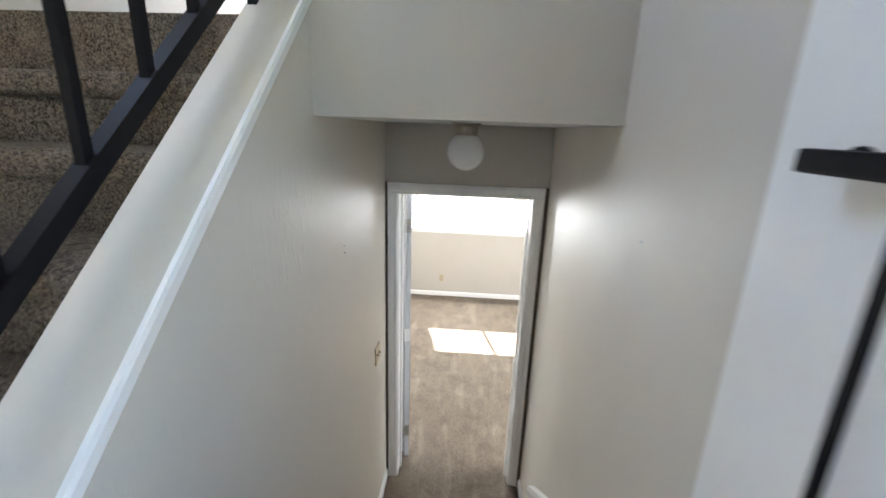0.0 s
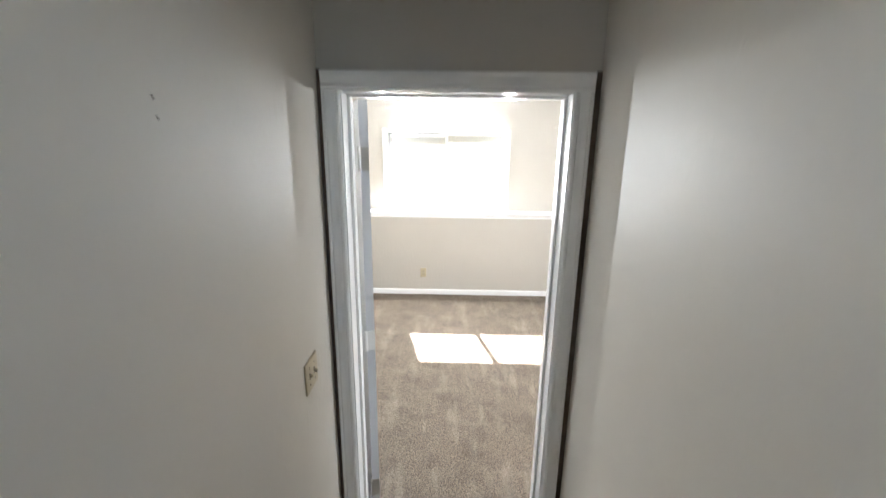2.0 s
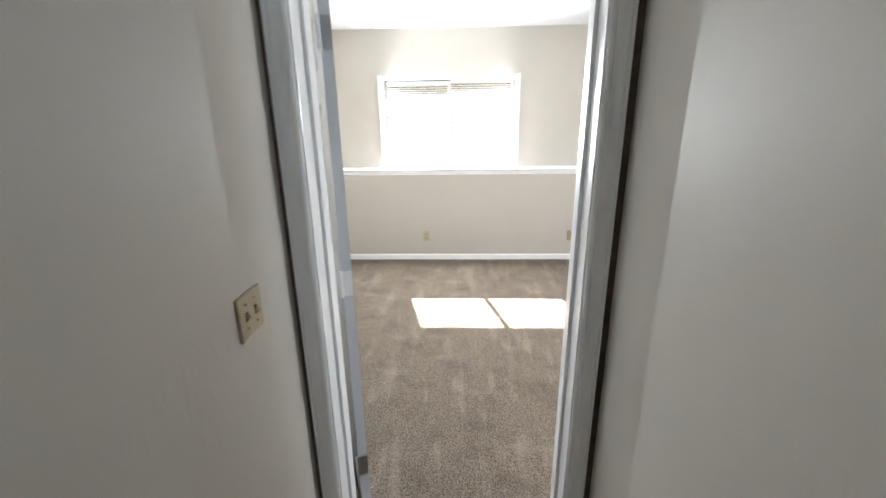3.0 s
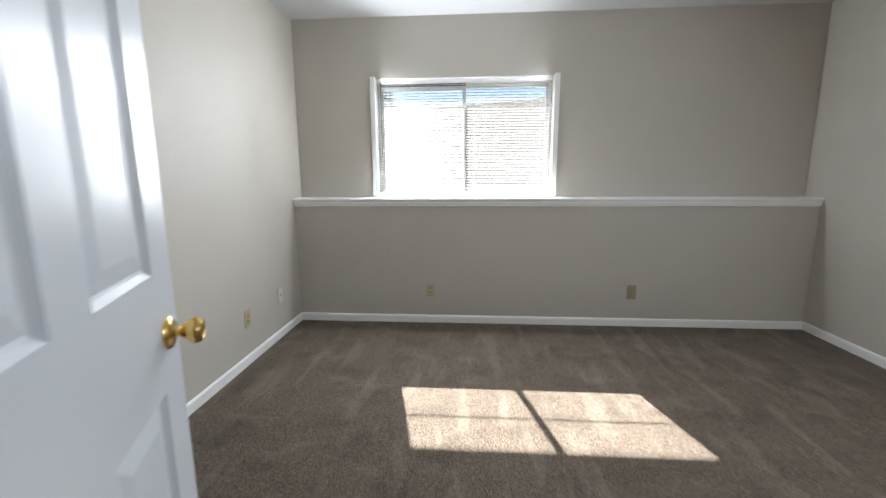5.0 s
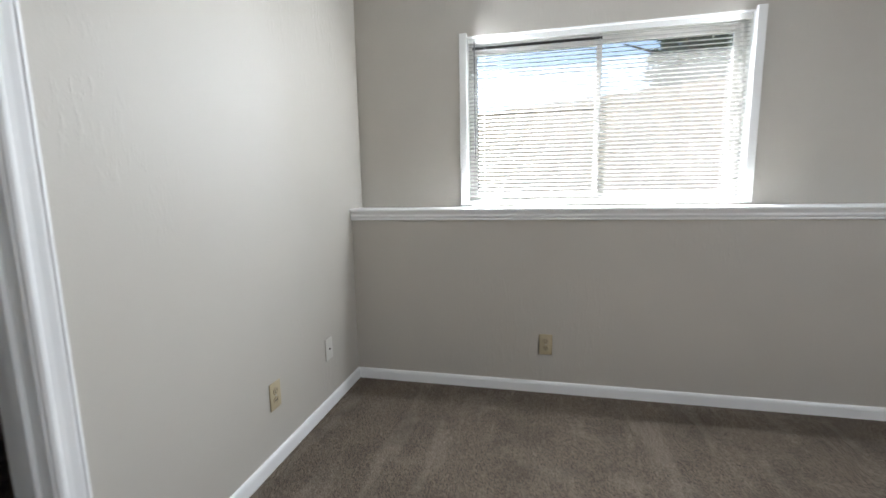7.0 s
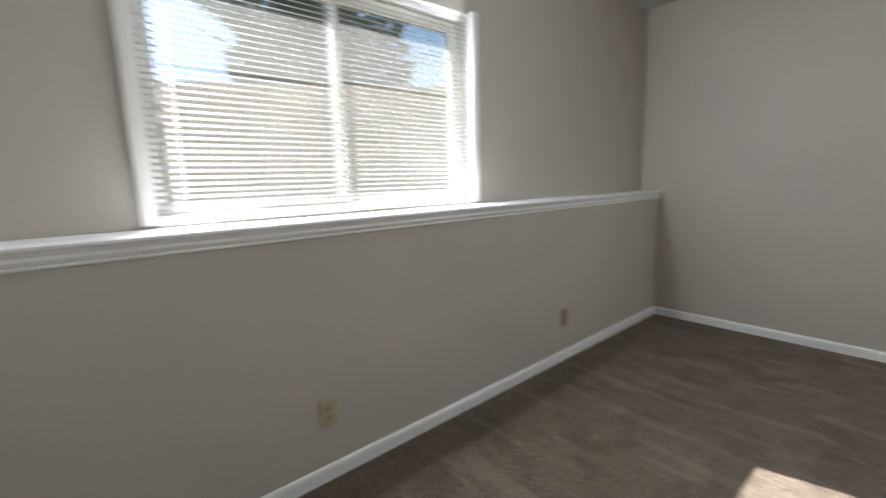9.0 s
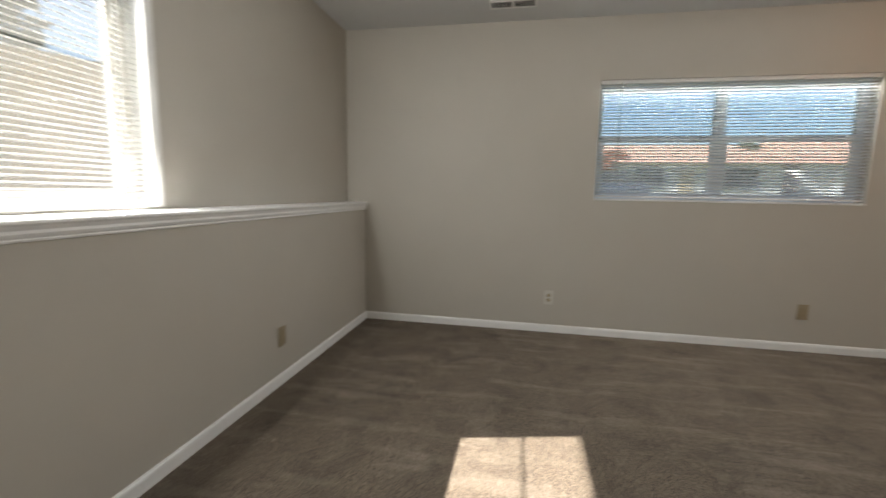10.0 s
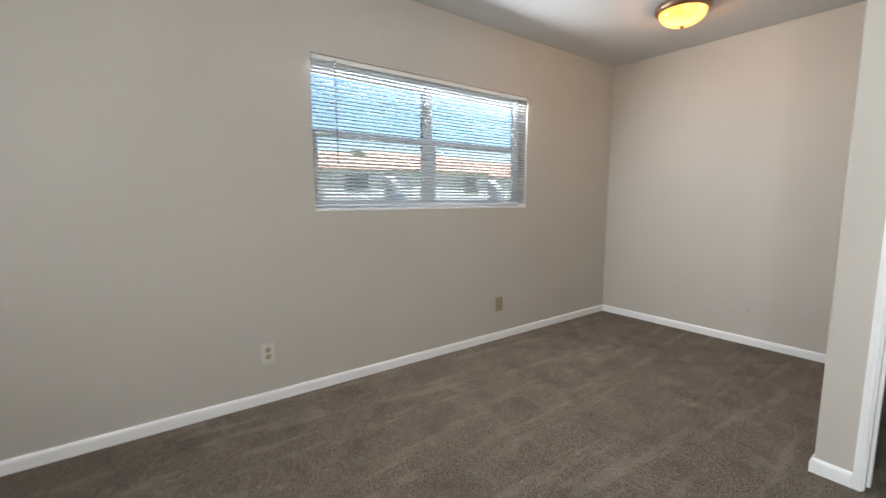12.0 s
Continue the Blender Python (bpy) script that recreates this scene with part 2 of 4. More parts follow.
def prism(bm, profile, origin, u, v, w, length):
    """Extrudes the outline (a, b) along w, with a along u and b along v."""
    o, u, v, w = Vector(origin), Vector(u), Vector(v), Vector(w)
    lo = [bm.verts.new(o + u * a + v * b) for a, b in profile]
    hi = [bm.verts.new(o + u * a + v * b + w * length) for a, b in profile]
    n = len(profile)
    for i in range(n):
        bm.faces.new((lo[i], lo[(i + 1) % n], hi[(i + 1) % n], hi[i]))
    bm.faces.new(lo[::-1])
    bm.faces.new(hi)


def lathe(bm, profile, seg=32, axis="Z", at=(0, 0, 0)):
    """Turns (radius, height) rows round an axis."""
    rings = []
    for r, h in profile:
        ring = []
        for i in range(seg):
            a = 2 * math.pi * i / seg
            c, s = r * math.cos(a), r * math.sin(a)
            p = {"Z": (c, s, h), "Y": (c, h, s), "X": (h, c, s)}[axis]
            ring.append(bm.verts.new(Vector(p) + Vector(at)))
        rings.append(ring)
    for a, b in zip(rings, rings[1:]):
        for i in range(seg):
            bm.faces.new((a[i], a[(i + 1) % seg], b[(i + 1) % seg], b[i]))
    for ring in (rings[0], rings[-1]):
        bm.faces.new(ring)
    bmesh.ops.remove_doubles(bm, verts=bm.verts[:], dist=1e-5)
    bmesh.ops.recalc_face_normals(bm, faces=bm.faces[:])
    return bm


def rod(bm, a, b, r, seg=10, r2=None):
    a, b = Vector(a), Vector(b)
    d = (b - a).normalized()
    u = d.orthogonal().normalized()
    w = d.cross(u)
    r2 = r if r2 is None else r2
    lo, hi = [], []
    for i in range(seg):
        t = 2 * math.pi * i / seg
        k = u * math.cos(t) + w * math.sin(t)
        lo.append(bm.verts.new(a + k * r))
        hi.append(bm.verts.new(b + k * r2))
    for i in range(seg):
        bm.faces.new((lo[i], lo[(i + 1) % seg], hi[(i + 1) % seg], hi[i]))
    bm.faces.new(lo[::-1])
    bm.faces.new(hi)
    return bm


def bar(bm, a, b, wide, high):
    """A square bar from a to b with upright sides."""
    a, b = Vector(a), Vector(b)
    d = (b - a).normalized()
    side = Vector((d.y, -d.x, 0))
    side = side.normalized() if side.length > 1e-6 else Vector((1, 0, 0))
    up = side.cross(d).normalized()
    pr = [(-wide / 2, -high / 2), (wide / 2, -high / 2), (wide / 2, high / 2), (-wide / 2, high / 2)]
    prism(bm, pr, a, side, up, d, (b - a).length)
    return bm


def to_mesh(name, bm, material, smooth=False):
    bmesh.ops.recalc_face_normals(bm, faces=bm.faces[:])
    me = bpy.data.meshes.new(name)
    bm.to_mesh(me)
    bm.free()
    me.materials.append(material)
    if smooth:
        me.polygons.foreach_set("use_smooth", [True] * len(me.polygons))
        me.set_sharp_from_angle(angle=radians(40))
    return me


def part(name, bm, material, parent, label="", smooth=False, at=None):
    ob = new(name, to_mesh(name, bm, material, smooth))
    ob.parent = parent
    if at is not None:
        ob.matrix_basis = at
    return tagged(ob, label)


def solid(name, bm, material, label, category, kind="", group="", smooth=False):
    return tagged(new(name, to_mesh(name, bm, material, smooth)), label, category, group, kind)


def holder(name, at, label, category, kind="", group=""):
    ob = new(name)
    ob.empty_display_size = 0.1
    ob.matrix_basis = at
    return tagged(ob, label, category, group, kind)


def build(name, bm, material, label, category="wall", smooth=False):
    return solid(name, bm, material, label, category, "structure", "", smooth)


# ---- plan (metres) ----
XL, XR = -1.27, 2.775            # side walls of the lower room
YN, YU = 3.43, 3.595             # lower and upper faces of the window wall
CEIL, HCEIL, TOP = 2.43, 2.434, 5.1
YD0, YD1 = 0.0, 0.16             # door wall
HL, HR, PX = -0.287, 0.660, 0.73 # stair hall sides, end of the hall wall
YB = -1.10                       # bulkhead
YA = -1.47                       # alcove end wall
LAND = 1.25                      # landing height
YS = -3.9                        # front of the landing

# floors
build("floor", boxes((-4.7, XR + 0.02, YA - 0.02, YN + 0.02, -0.12, 0.0)), CARPET, "grey-brown cut-pile carpet with vacuum streaks", "floor")
build("landing_floor", boxes((HL - 0.02, HR, YS, -2.05, LAND - 0.2, LAND), (-1.35, HL - 0.02, YS, -2.69, LAND - 0.2, LAND)), CARPET, "grey-brown carpet on the entry landing", "floor")
build("upper_floor", boxes((-1.35, HL - 0.15, -1.148, 1.5, 2.5, 2.702)), CARPET, "grey-brown carpet on the upper floor", "floor")

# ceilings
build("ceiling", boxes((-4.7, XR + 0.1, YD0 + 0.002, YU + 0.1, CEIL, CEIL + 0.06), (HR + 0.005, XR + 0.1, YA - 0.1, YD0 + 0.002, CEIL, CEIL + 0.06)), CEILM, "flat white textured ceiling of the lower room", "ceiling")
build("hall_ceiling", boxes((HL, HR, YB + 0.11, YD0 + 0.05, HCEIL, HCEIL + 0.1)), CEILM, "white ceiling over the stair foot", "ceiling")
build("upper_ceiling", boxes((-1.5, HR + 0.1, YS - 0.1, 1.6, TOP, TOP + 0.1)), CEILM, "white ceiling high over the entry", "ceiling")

# window wall: lower part stands proud of the upper one
WX0, WX1, WZ0, WZ1 = -0.61, 0.815, 1.055, 1.972
build("wall_north_lower", boxes((-4.7, XR, YN, YU + 0.2, 0.0, 0.985)), WALL, "greige painted lower wall with a ledge", "wall")
build("wall_north_upper", boxes((-4.7, WX0, YU, YU + 0.16, 0.985, CEIL), (WX1, XR, YU, YU + 0.16, 0.985, CEIL),
                                (WX0, WX1, YU, YU + 0.16, WZ1, CEIL), (WX0, WX1, YU, YU + 0.16, 0.985, WZ0)), WALL, "greige painted wall round the slider window", "wall")
# east wall
EY0, EY1, EZ0, EZ1 = -0.252, 1.553, 1.085, 1.979
build("wall_east", boxes((XR, XR + 0.16, YA, EY0, 0, CEIL), (XR, XR + 0.16, EY1, YU + 0.16, 0, CEIL),
                         (XR, XR + 0.16, EY0, EY1, EZ1, CEIL), (XR, XR + 0.16, EY0, EY1, 0, EZ0)), WALL, "greige painted wall with a twin window", "wall")
build("wall_alcove_end", boxes((HR + 0.005, XR + 0.16, YA - 0.12, YA, 0, CEIL)), WALL, "greige painted end wall of the alcove", "wall")
# door wall
build("wall_door", boxes((XL, -0.226, YD0, YD1, 0, CEIL), (0.592, PX, YD0, YD1, 0, CEIL), (-0.226, 0.592, YD0, YD1, 2.052, CEIL)), WALL, "greige painted wall round the stair door", "wall")
# west wall with the side doorway
LY0, LY1 = 1.023, 1.790
build("wall_west", boxes((XL - 0.12, XL, YD0, LY0 - 0.02, 0, CEIL), (XL - 0.12, XL, LY1 + 0.02, YU, 0, CEIL), (XL - 0.12, XL, LY0 - 0.02, LY1 + 0.02, 2.052, CEIL)), WALL, "greige painted wall with a side doorway", "wall")
# side room
build("wall_side_room", boxes((-4.7, -4.58, -0.2, YU, 0, CEIL), (-4.58, XL - 0.12, -0.2, -0.08, 0, CEIL), (XL - 0.14, XL - 0.12, -0.08, 0.0, 0, CEIL)), WALL, "greige painted walls of the dark side room", "wall")
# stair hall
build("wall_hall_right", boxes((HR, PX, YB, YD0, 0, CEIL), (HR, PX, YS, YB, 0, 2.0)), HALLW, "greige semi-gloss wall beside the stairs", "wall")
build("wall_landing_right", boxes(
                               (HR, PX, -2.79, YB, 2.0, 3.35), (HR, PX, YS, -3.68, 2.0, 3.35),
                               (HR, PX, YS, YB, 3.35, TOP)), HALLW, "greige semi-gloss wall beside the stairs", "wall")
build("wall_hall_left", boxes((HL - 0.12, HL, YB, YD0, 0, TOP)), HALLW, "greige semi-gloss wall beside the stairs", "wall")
build("wall_bulkhead", boxes((HL, HR + 0.09, YB, YB + 0.11, HCEIL, TOP)), WALL, "greige bulkhead over the lower stairs", "wall")
# The high west opening is made up to hold the fill lamp.
build("wall_front", boxes((-1.5, PX, YS - 0.12, YS, 0, TOP), (-1.47, -1.35, YS, -2.30, 0.9, TOP), (-1.47, -1.35, -1.20, 1.5, 0.9, TOP), (-1.47, -1.35, -2.30, -1.20, 0.9, 3.42), (-1.47, -1.35, -2.30, -1.20, 4.6, TOP), (-1.35, HL - 0.12, 1.5, 1.6, 2.5, TOP)), WALL, "greige painted walls round the entry", "wall")


# knee wall with sloping top between the two flights
SLOPE = 0.888


def knee(y):
    return 2.745 + (y + 1.146) * SLOPE


bm = bmesh.new()
prism(bm, [(-2.66, 0.0), (YB, 0.0), (YB, knee(YB)), (-2.66, knee(-2.66))], (HL - 0.15, 0, 0), (0, 1, 0), (0, 0, 1), (1, 0, 0), 0.15)
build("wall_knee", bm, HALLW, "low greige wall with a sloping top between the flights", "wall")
sl = math.sqrt(1 + SLOPE ** 2)
up_dir = Vector((0, 1, SLOPE)).normalized()
perp = Vector((0, -SLOPE, 1)).normalized()
bm = bmesh.new()
prism(bm, [(0, -0.026), (0.012, -0.026), (0.014, -0.004), (0.010, 0.004), (0, 0.004)], (HL, -2.66, knee(-2.66)), (1, 0, 0), perp, up_dir, 1.56 * sl)
build("trim_knee", bm, TRIM, "narrow white trim along the sloping wall edge", "trim")


def baseboard(name, a, b, normal, label="white painted baseboard with rounded top"):
    a, b, n = Vector(a), Vector(b), Vector(normal)
    d = b - a
    bm = bmesh.new()
    prism(bm, [(0, 0), (0.013, 0), (0.013, 0.046), (0.011, 0.055), (0.007, 0.061), (0, 0.063)], a, n, (0, 0, 1), d.normalized(), d.length)
    return build(name, bm, TRIM, label, "baseboard")


baseboard("baseboard_north", (XL, YN, 0), (XR, YN, 0), (0, -1, 0))
baseboard("baseboard_west", (XL, 1.858, 0), (XL, YN - 0.013, 0), (1, 0, 0))
baseboard("baseboard_west_2", (XL, YD1, 0), (XL, 0.955, 0), (1, 0, 0))
baseboard("baseboard_east", (XR, YA + 0.013, 0), (XR, YN - 0.013, 0), (-1, 0, 0))
baseboard("baseboard_alcove", (PX + 0.013, YA, 0), (XR, YA, 0), (0, 1, 0))
baseboard("baseboard_alcove_2", (PX, YA, 0), (PX, YD1 + 0.013, 0), (1, 0, 0))
baseboard("baseboard_pillar", (0.609, YD1, 0), (PX, YD1, 0), (0, 1, 0))
baseboard("baseboard_door", (XL + 0.013, YD1, 0), (-0.274, YD1, 0), (0, 1, 0))
baseboard("baseboard_hall_right", (HR, -0.53, 0), (HR, -0.014, 0), (-1, 0, 0))
baseboard("baseboard_hall_left", (HL, -0.53, 0), (HL, -0.014, 0), (1, 0, 0))
baseboard("baseboard_side_room", (-4.58, YN, 0), (XL - 0.12, YN, 0), (0, -1, 0))
baseboard("baseboard_side_room_2", (-4.58, -0.08, 0), (-4.58, YN - 0.013, 0), (1, 0, 0))


def ledge(name, x0, x1):
    bm = bmesh.new()
    cap = [(YU - 0.0, 0.985), (YU, 1.018), (YN - 0.020, 1.018), (YN - 0.028, 1.012), (YN - 0.028, 1.004), (YN - 0.022, 0.997), (YN - 0.016, 0.985)]
    prism(bm, cap, (x0, 0, 0.012), (0, 1, 0), (0, 0, 1), (1, 0, 0), x1 - x0)
    ob = build(name, bm, TRIM, "white painted ledge cap along the window wall", "trim")
    bm = bmesh.new()
    ogee = [(YN, 0.997), (YN - 0.016, 0.997), (YN - 0.017, 0.988), (YN - 0.013, 0.980), (YN - 0.008, 0.974), (YN - 0.011, 0.970), (YN - 0.009, 0.965), (YN, 0.963)]
    prism(bm, ogee, (x0, 0, 0.0), (0, 1, 0), (0, 0, 1), (1, 0, 0), x1 - x0)
    part("moulding", bm, TRIM, ob)
    return ob


ledge("trim_ledge", XL - 0.0, XR)
ledge("trim_ledge_side_room", -4.58, XL - 0.12)

CASE = [(0, 0), (0, 0.009), (0.006, 0.013), (0.013, 0.0135), (0.017, 0.011), (0.030, 0.0125), (0.044, 0.0165), (0.048, 0.0165), (0.0495, 0.0135), (0.0515, 0.0135), (0.053, 0.018), (0.058, 0.018), (0.0605, 0.0165), (0.062, 0)]


def casing(bm, a0, a1, top, along, out, face, slim=False):
    """Moulding round an opening from a0 to a1 along the wall direction; face is a point of the wall plane."""
    al, ou, fp = Vector(along), Vector(out), Vector(face)
    prism(bm, CASE, fp + al * (a0 - 0.005), -al, ou, (0, 0, 1), top + 0.005)
    prism(bm, CASE[:6] + [(0.031, 0.0125), (0.031, 0)] if slim else CASE, fp + al * (a1 + 0.005), al, ou, (0, 0, 1), top + 0.005)
    prism(bm, CASE, fp + al * (a0 - 0.067) + Vector((0, 0, top + 0.005)), (0, 0, 1), ou, al, a1 - a0 + (0.103 if slim else 0.134))


def frame_set(name, a0, a1, top, along, wall0, wall1, inward, label, slim=False):
    """Jamb liners, stop and casings of a doorway through a wall between two planes."""
    al, n = Vector(along), Vector(inward)
    ob = holder(name, Matrix.Identity(4), label, "door frame", "structure")
    def slab(p0, p1, q0, q1, z0, z1):
        c = [al * p0 + n * q0, al * p1 + n * q1]
        xs, ys = sorted((c[0].x, c[1].x)), sorted((c[0].y, c[1].y))
        return (xs[0], xs[1], ys[0], ys[1], z0, z1)
    part("jamb", boxes(slab(a0 - 0.02, a0, wall0, wall1, 0, top + 0.02)), TRIM, ob)
    part("jamb", boxes(slab(a1, a1 + 0.02, wall0, wall1, 0, top + 0.02)), TRIM, ob)
    part("head_jamb", boxes(slab(a0, a1, wall0, wall1, top, top + 0.02)), TRIM, ob)
    m0, m1 = wall0 + (wall1 - wall0) * 0.45, wall0 + (wall1 - wall0) * 0.70
    part("door_stop", boxes(slab(a0, a0 + 0.011, m0, m1, 0, top), slab(a1 - 0.011, a1, m0, m1, 0, top), slab(a0 + 0.011, a1 - 0.011, m0, m1, top - 0.011, top)), TRIM, ob)
    for face, out in ((wall0, -1), (wall1, 1)):
        bm = bmesh.new()
        casing(bm, a0, a1, top, al, n * out, n * face, slim and out > 0)
        part("casing", bm, TRIM, ob)
    return ob


frame_set("door_frame_stair", -0.206, 0.572, 2.03, (1, 0, 0), YD0, YD1, (0, 1, 0), "white moulded frame of the stair doorway", True)
side = frame_set("door_frame_side", LY0, LY1, 2.03, (0, 1, 0), XL - 0.12, XL, (1, 0, 0), "white moulded frame of the side doorway")
bm = boxes((XL - 0.112, XL - 0.080, LY1 - 0.003, LY1 + 0.001, 0.895, 0.955))
part("strike_plate", bm, STRIKE, side, "dark bronze strike plate")


# Thin dark brown strips fill the gap between casing and hall wall.
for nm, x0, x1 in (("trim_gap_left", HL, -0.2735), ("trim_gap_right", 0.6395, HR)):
    build(nm, boxes((x0, x1, -0.006, YD0, 0.0, 2.10)), GAPW, "dark brown strip beside the door casing", "trim")


# ---- doors ----
def knob(parent, x, z, y, out):
    bm = lathe(bmesh.new(), [(0.0, 0.0), (0.032, 0.0), (0.033, 0.003), (0.030, 0.008), (0.022, 0.011), (0.0, 0.012)], 32, "Y")
    rose = part("knob_rose", bm, BRASS, parent, "round brass rose", True)
    rose.matrix_basis = pose(x, y, z) @ Matrix.Diagonal((1, out, 1, 1))
    bm = lathe(bmesh.new(), [(0.0, 0.009), (0.013, 0.009), (0.011, 0.014), (0.0095, 0.022), (0.012, 0.027), (0.019, 0.033), (0.0255, 0.043), (0.0265, 0.052), (0.024, 0.059), (0.019, 0.0625), (0.0175, 0.0605), (0.012, 0.059), (0.0, 0.0585)], 32, "Y")
    part("knob_handle", bm, BRASS, rose, "polished brass knob", True)


def panel_door(name, at, width, height, label, knobs=True):
    ob = holder(name, at, label, "door", "structure")
    T = 0.035
    st, mid = 0.108, 0.10
    z = (0.006, 0.235, 0.80, 1.03, 1.62, 1.72, height - 0.115, height)
    rows = [(0, st, -T, 0, z[0], z[7]), (width - st, width, -T, 0, z[0], z[7]), ((width - mid) / 2, (width + mid) / 2, -T, 0, z[0], z[7])]
    for a, b in ((0, 1), (2, 3), (4, 5), (6, 7)):
        rows += [(st, (width - mid) / 2, -T, 0, z[a], z[b]), ((width + mid) / 2, width - st, -T, 0, z[a], z[b])]
    for i, r in enumerate(rows):
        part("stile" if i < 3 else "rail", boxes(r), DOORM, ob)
    for a, b in ((1, 2), (3, 4), (5, 6)):
        for x0, x1 in ((st, (width - mid) / 2), ((width + mid) / 2, width - st)):
            bm = boxes((x0 - 0.001, x1 + 0.001, -T + 0.0125, -0.0125, z[a] - 0.001, z[b] + 0.001))
            for yy, s in ((-T + 0.0125, -1), (-0.0125, 1)):
                o = [(x0, z[a]), (x1, z[a]), (x1, z[b]), (x0, z[b])]
                def ring(inset, h):
                    return [bm.verts.new((x + (inset if x == x0 else -inset), yy + s * h, zz + (inset if zz == z[a] else -inset))) for x, zz in o]
                rings = [ring(0.0, 0.0115), ring(0.010, 0.003), ring(0.016, 0.0015), ring(0.046, 0.009), ring(0.049, 0.0095)]
                for p, q in zip(rings, rings[1:]):
                    for i in range(4):
                        bm.faces.new((p[i], p[(i + 1) % 4], q[(i + 1) % 4], q[i]))
                bm.faces.new(rings[-1])
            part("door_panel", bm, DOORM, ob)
    if knobs:
        for y, s in ((0.0, 1), (-T, -1)):
            knob(ob, width - 0.062, 0.905, y, s)
        part("latch_plate", boxes((width - 0.001, width + 0.0015, -0.03, -0.005, 0.877, 0.934)), BRASS, ob, "small brass latch plate")
        for hz in (0.24, 1.02, 1.80):
            bm = boxes((-0.0025, 0.0, -0.034, 0.0, hz - 0.045, hz + 0.045))
            rod(bm, (-0.004, 0.004, hz - 0.047), (-0.004, 0.004, hz + 0.047), 0.006)
            part("hinge", bm, TRIM if hz == 1.02 else STEEL, ob, "painted butt hinge" if hz == 1.02 else "steel butt hinge")
    return ob


panel_door("door_stair", pose(-0.188, YD1 + 0.012, 0, 0, 0, 111.7), 0.762, 2.02, "open white six-panel door with brass knob")

# front door, swung back flat against the wall
fd = holder("door_front", pose(0, 0, 0), "open white front door with black lever handle", "door", "structure")
part("door_leaf", soft_box(0.600, 0.643, -2.776, -1.863, LAND + 0.012, LAND + 2.04, 0.002), TRIM, fd)
bm = lathe(bmesh.new(), [(0.0, 0.0), (0.016, 0.0), (0.016, 0.006), (0.010, 0.009), (0.010, 0.05), (0.0, 0.05)], 24, "X")
rose = part("lever_rose", bm, IRON, fd, "black round lever rose", True, pose(0.600, -1.988, 2.390, 0, 0, 0) @ Matrix.Diagonal((-1, 1, 1, 1)))
bm = soft_box(0.035, 0.055, -0.128, 0.014, -0.012, 0.012, 0.004)
part("lever_handle", bm, IRON, rose, "black lever")
part("seal_strip", soft_box(0.592, 0.601, -2.058, -2.044, LAND + 0.03, 2.34, 0.003), IRON, fd, "black vertical strip")
for hz in (1.5, 2.27, 3.05):
    part("hinge", rod(bmesh.new(), (0.648, -2.782, hz - 0.05), (0.648, -2.782, hz + 0.05), 0.007), STEEL, fd)


# ---- stairs ----
down = holder("stairs_down", pose(0, 0, 0), "carpeted stairs down to the lower room", "stairs", "structure")
RISE, RUN = LAND / 7, 0.225
for k in range(1, 7):
    y0 = -2.05 + (k - 1) * RUN
    zt = LAND - k * RISE
    bm = bmesh.new()
    prism(bm, [(y0 - 0.02, 0), (y0 + RUN, 0), (y0 + RUN, zt - 0.04), (y0 + RUN + 0.022, zt - 0.032), (y0 + RUN + 0.03, zt - 0.016), (y0 + RUN + 0.022, zt - 0.004), (y0 + RUN + 0.008, zt), (y0 - 0.02, zt)], (HL, 0, 0), (0, 1, 0), (0, 0, 1), (1, 0, 0), HR - HL)
    part("step", bm, CARPET, down)
upst = holder("stairs_up", pose(0, 0, 0), "carpeted stairs up to the upper floor", "stairs", "structure")
URISE, URUN = 0.1815, 0.222
for k in range(1, 8):
    y0 = -1.592 + (k - 6) * URUN
    zt = LAND + k * URISE
    bm = bmesh.new()
    prism(bm, [(y0 + 0.032, LAND), (y0 + 0.032, zt - 0.068), (y0 + 0.010, zt - 0.064), (y0 - 0.004, zt - 0.050), (y0 - 0.009, zt - 0.030), (y0 - 0.005, zt - 0.012), (y0 + 0.006, zt - 0.003), (y0 + 0.022, zt), (y0 + URUN + 0.02, zt), (y0 + URUN + 0.02, LAND)], (-1.35, 0, 0), (0, 1, 0), (0, 0, 1), (1, 0, 0), HL - 0.15 + 1.35)
    part("step", bm, CARPET, upst, "", True)

# iron balustrade along the upper flight
rail = holder("stair_railing", pose(0, 0, 0), "black painted iron railing on the sloping wall", "railing")
RX = -0.418


def rail_z(y):
    return knee(y) + 0.137


part("bottom_rail", bar(bmesh.new(), (RX, -2.6, rail_z(-2.6)), (RX, YB - 0.01, rail_z(YB - 0.01)), 0.034, 0.034), IRON, rail)
part("top_rail", bar(bmesh.new(), (RX, -2.62, rail_z(-2.62) + 0.62), (RX, YB - 0.01, rail_z(YB - 0.01) + 0.62), 0.045, 0.03), IRON, rail)
for i in range(9):
    y = -2.462 + i * 0.17
    part("baluster", bar(bmesh.new(), (RX, y, rail_z(y) + 0.01), (RX, y, rail_z(y) + 0.612), 0.019, 0.019), IRON, rail)
for y in (-2.58, -1.16):
    part("post", bar(bmesh.new(), (RX, y, knee(y) - 0.02), (RX, y, rail_z(y) + 0.61), 0.026, 0.026), IRON, rail)

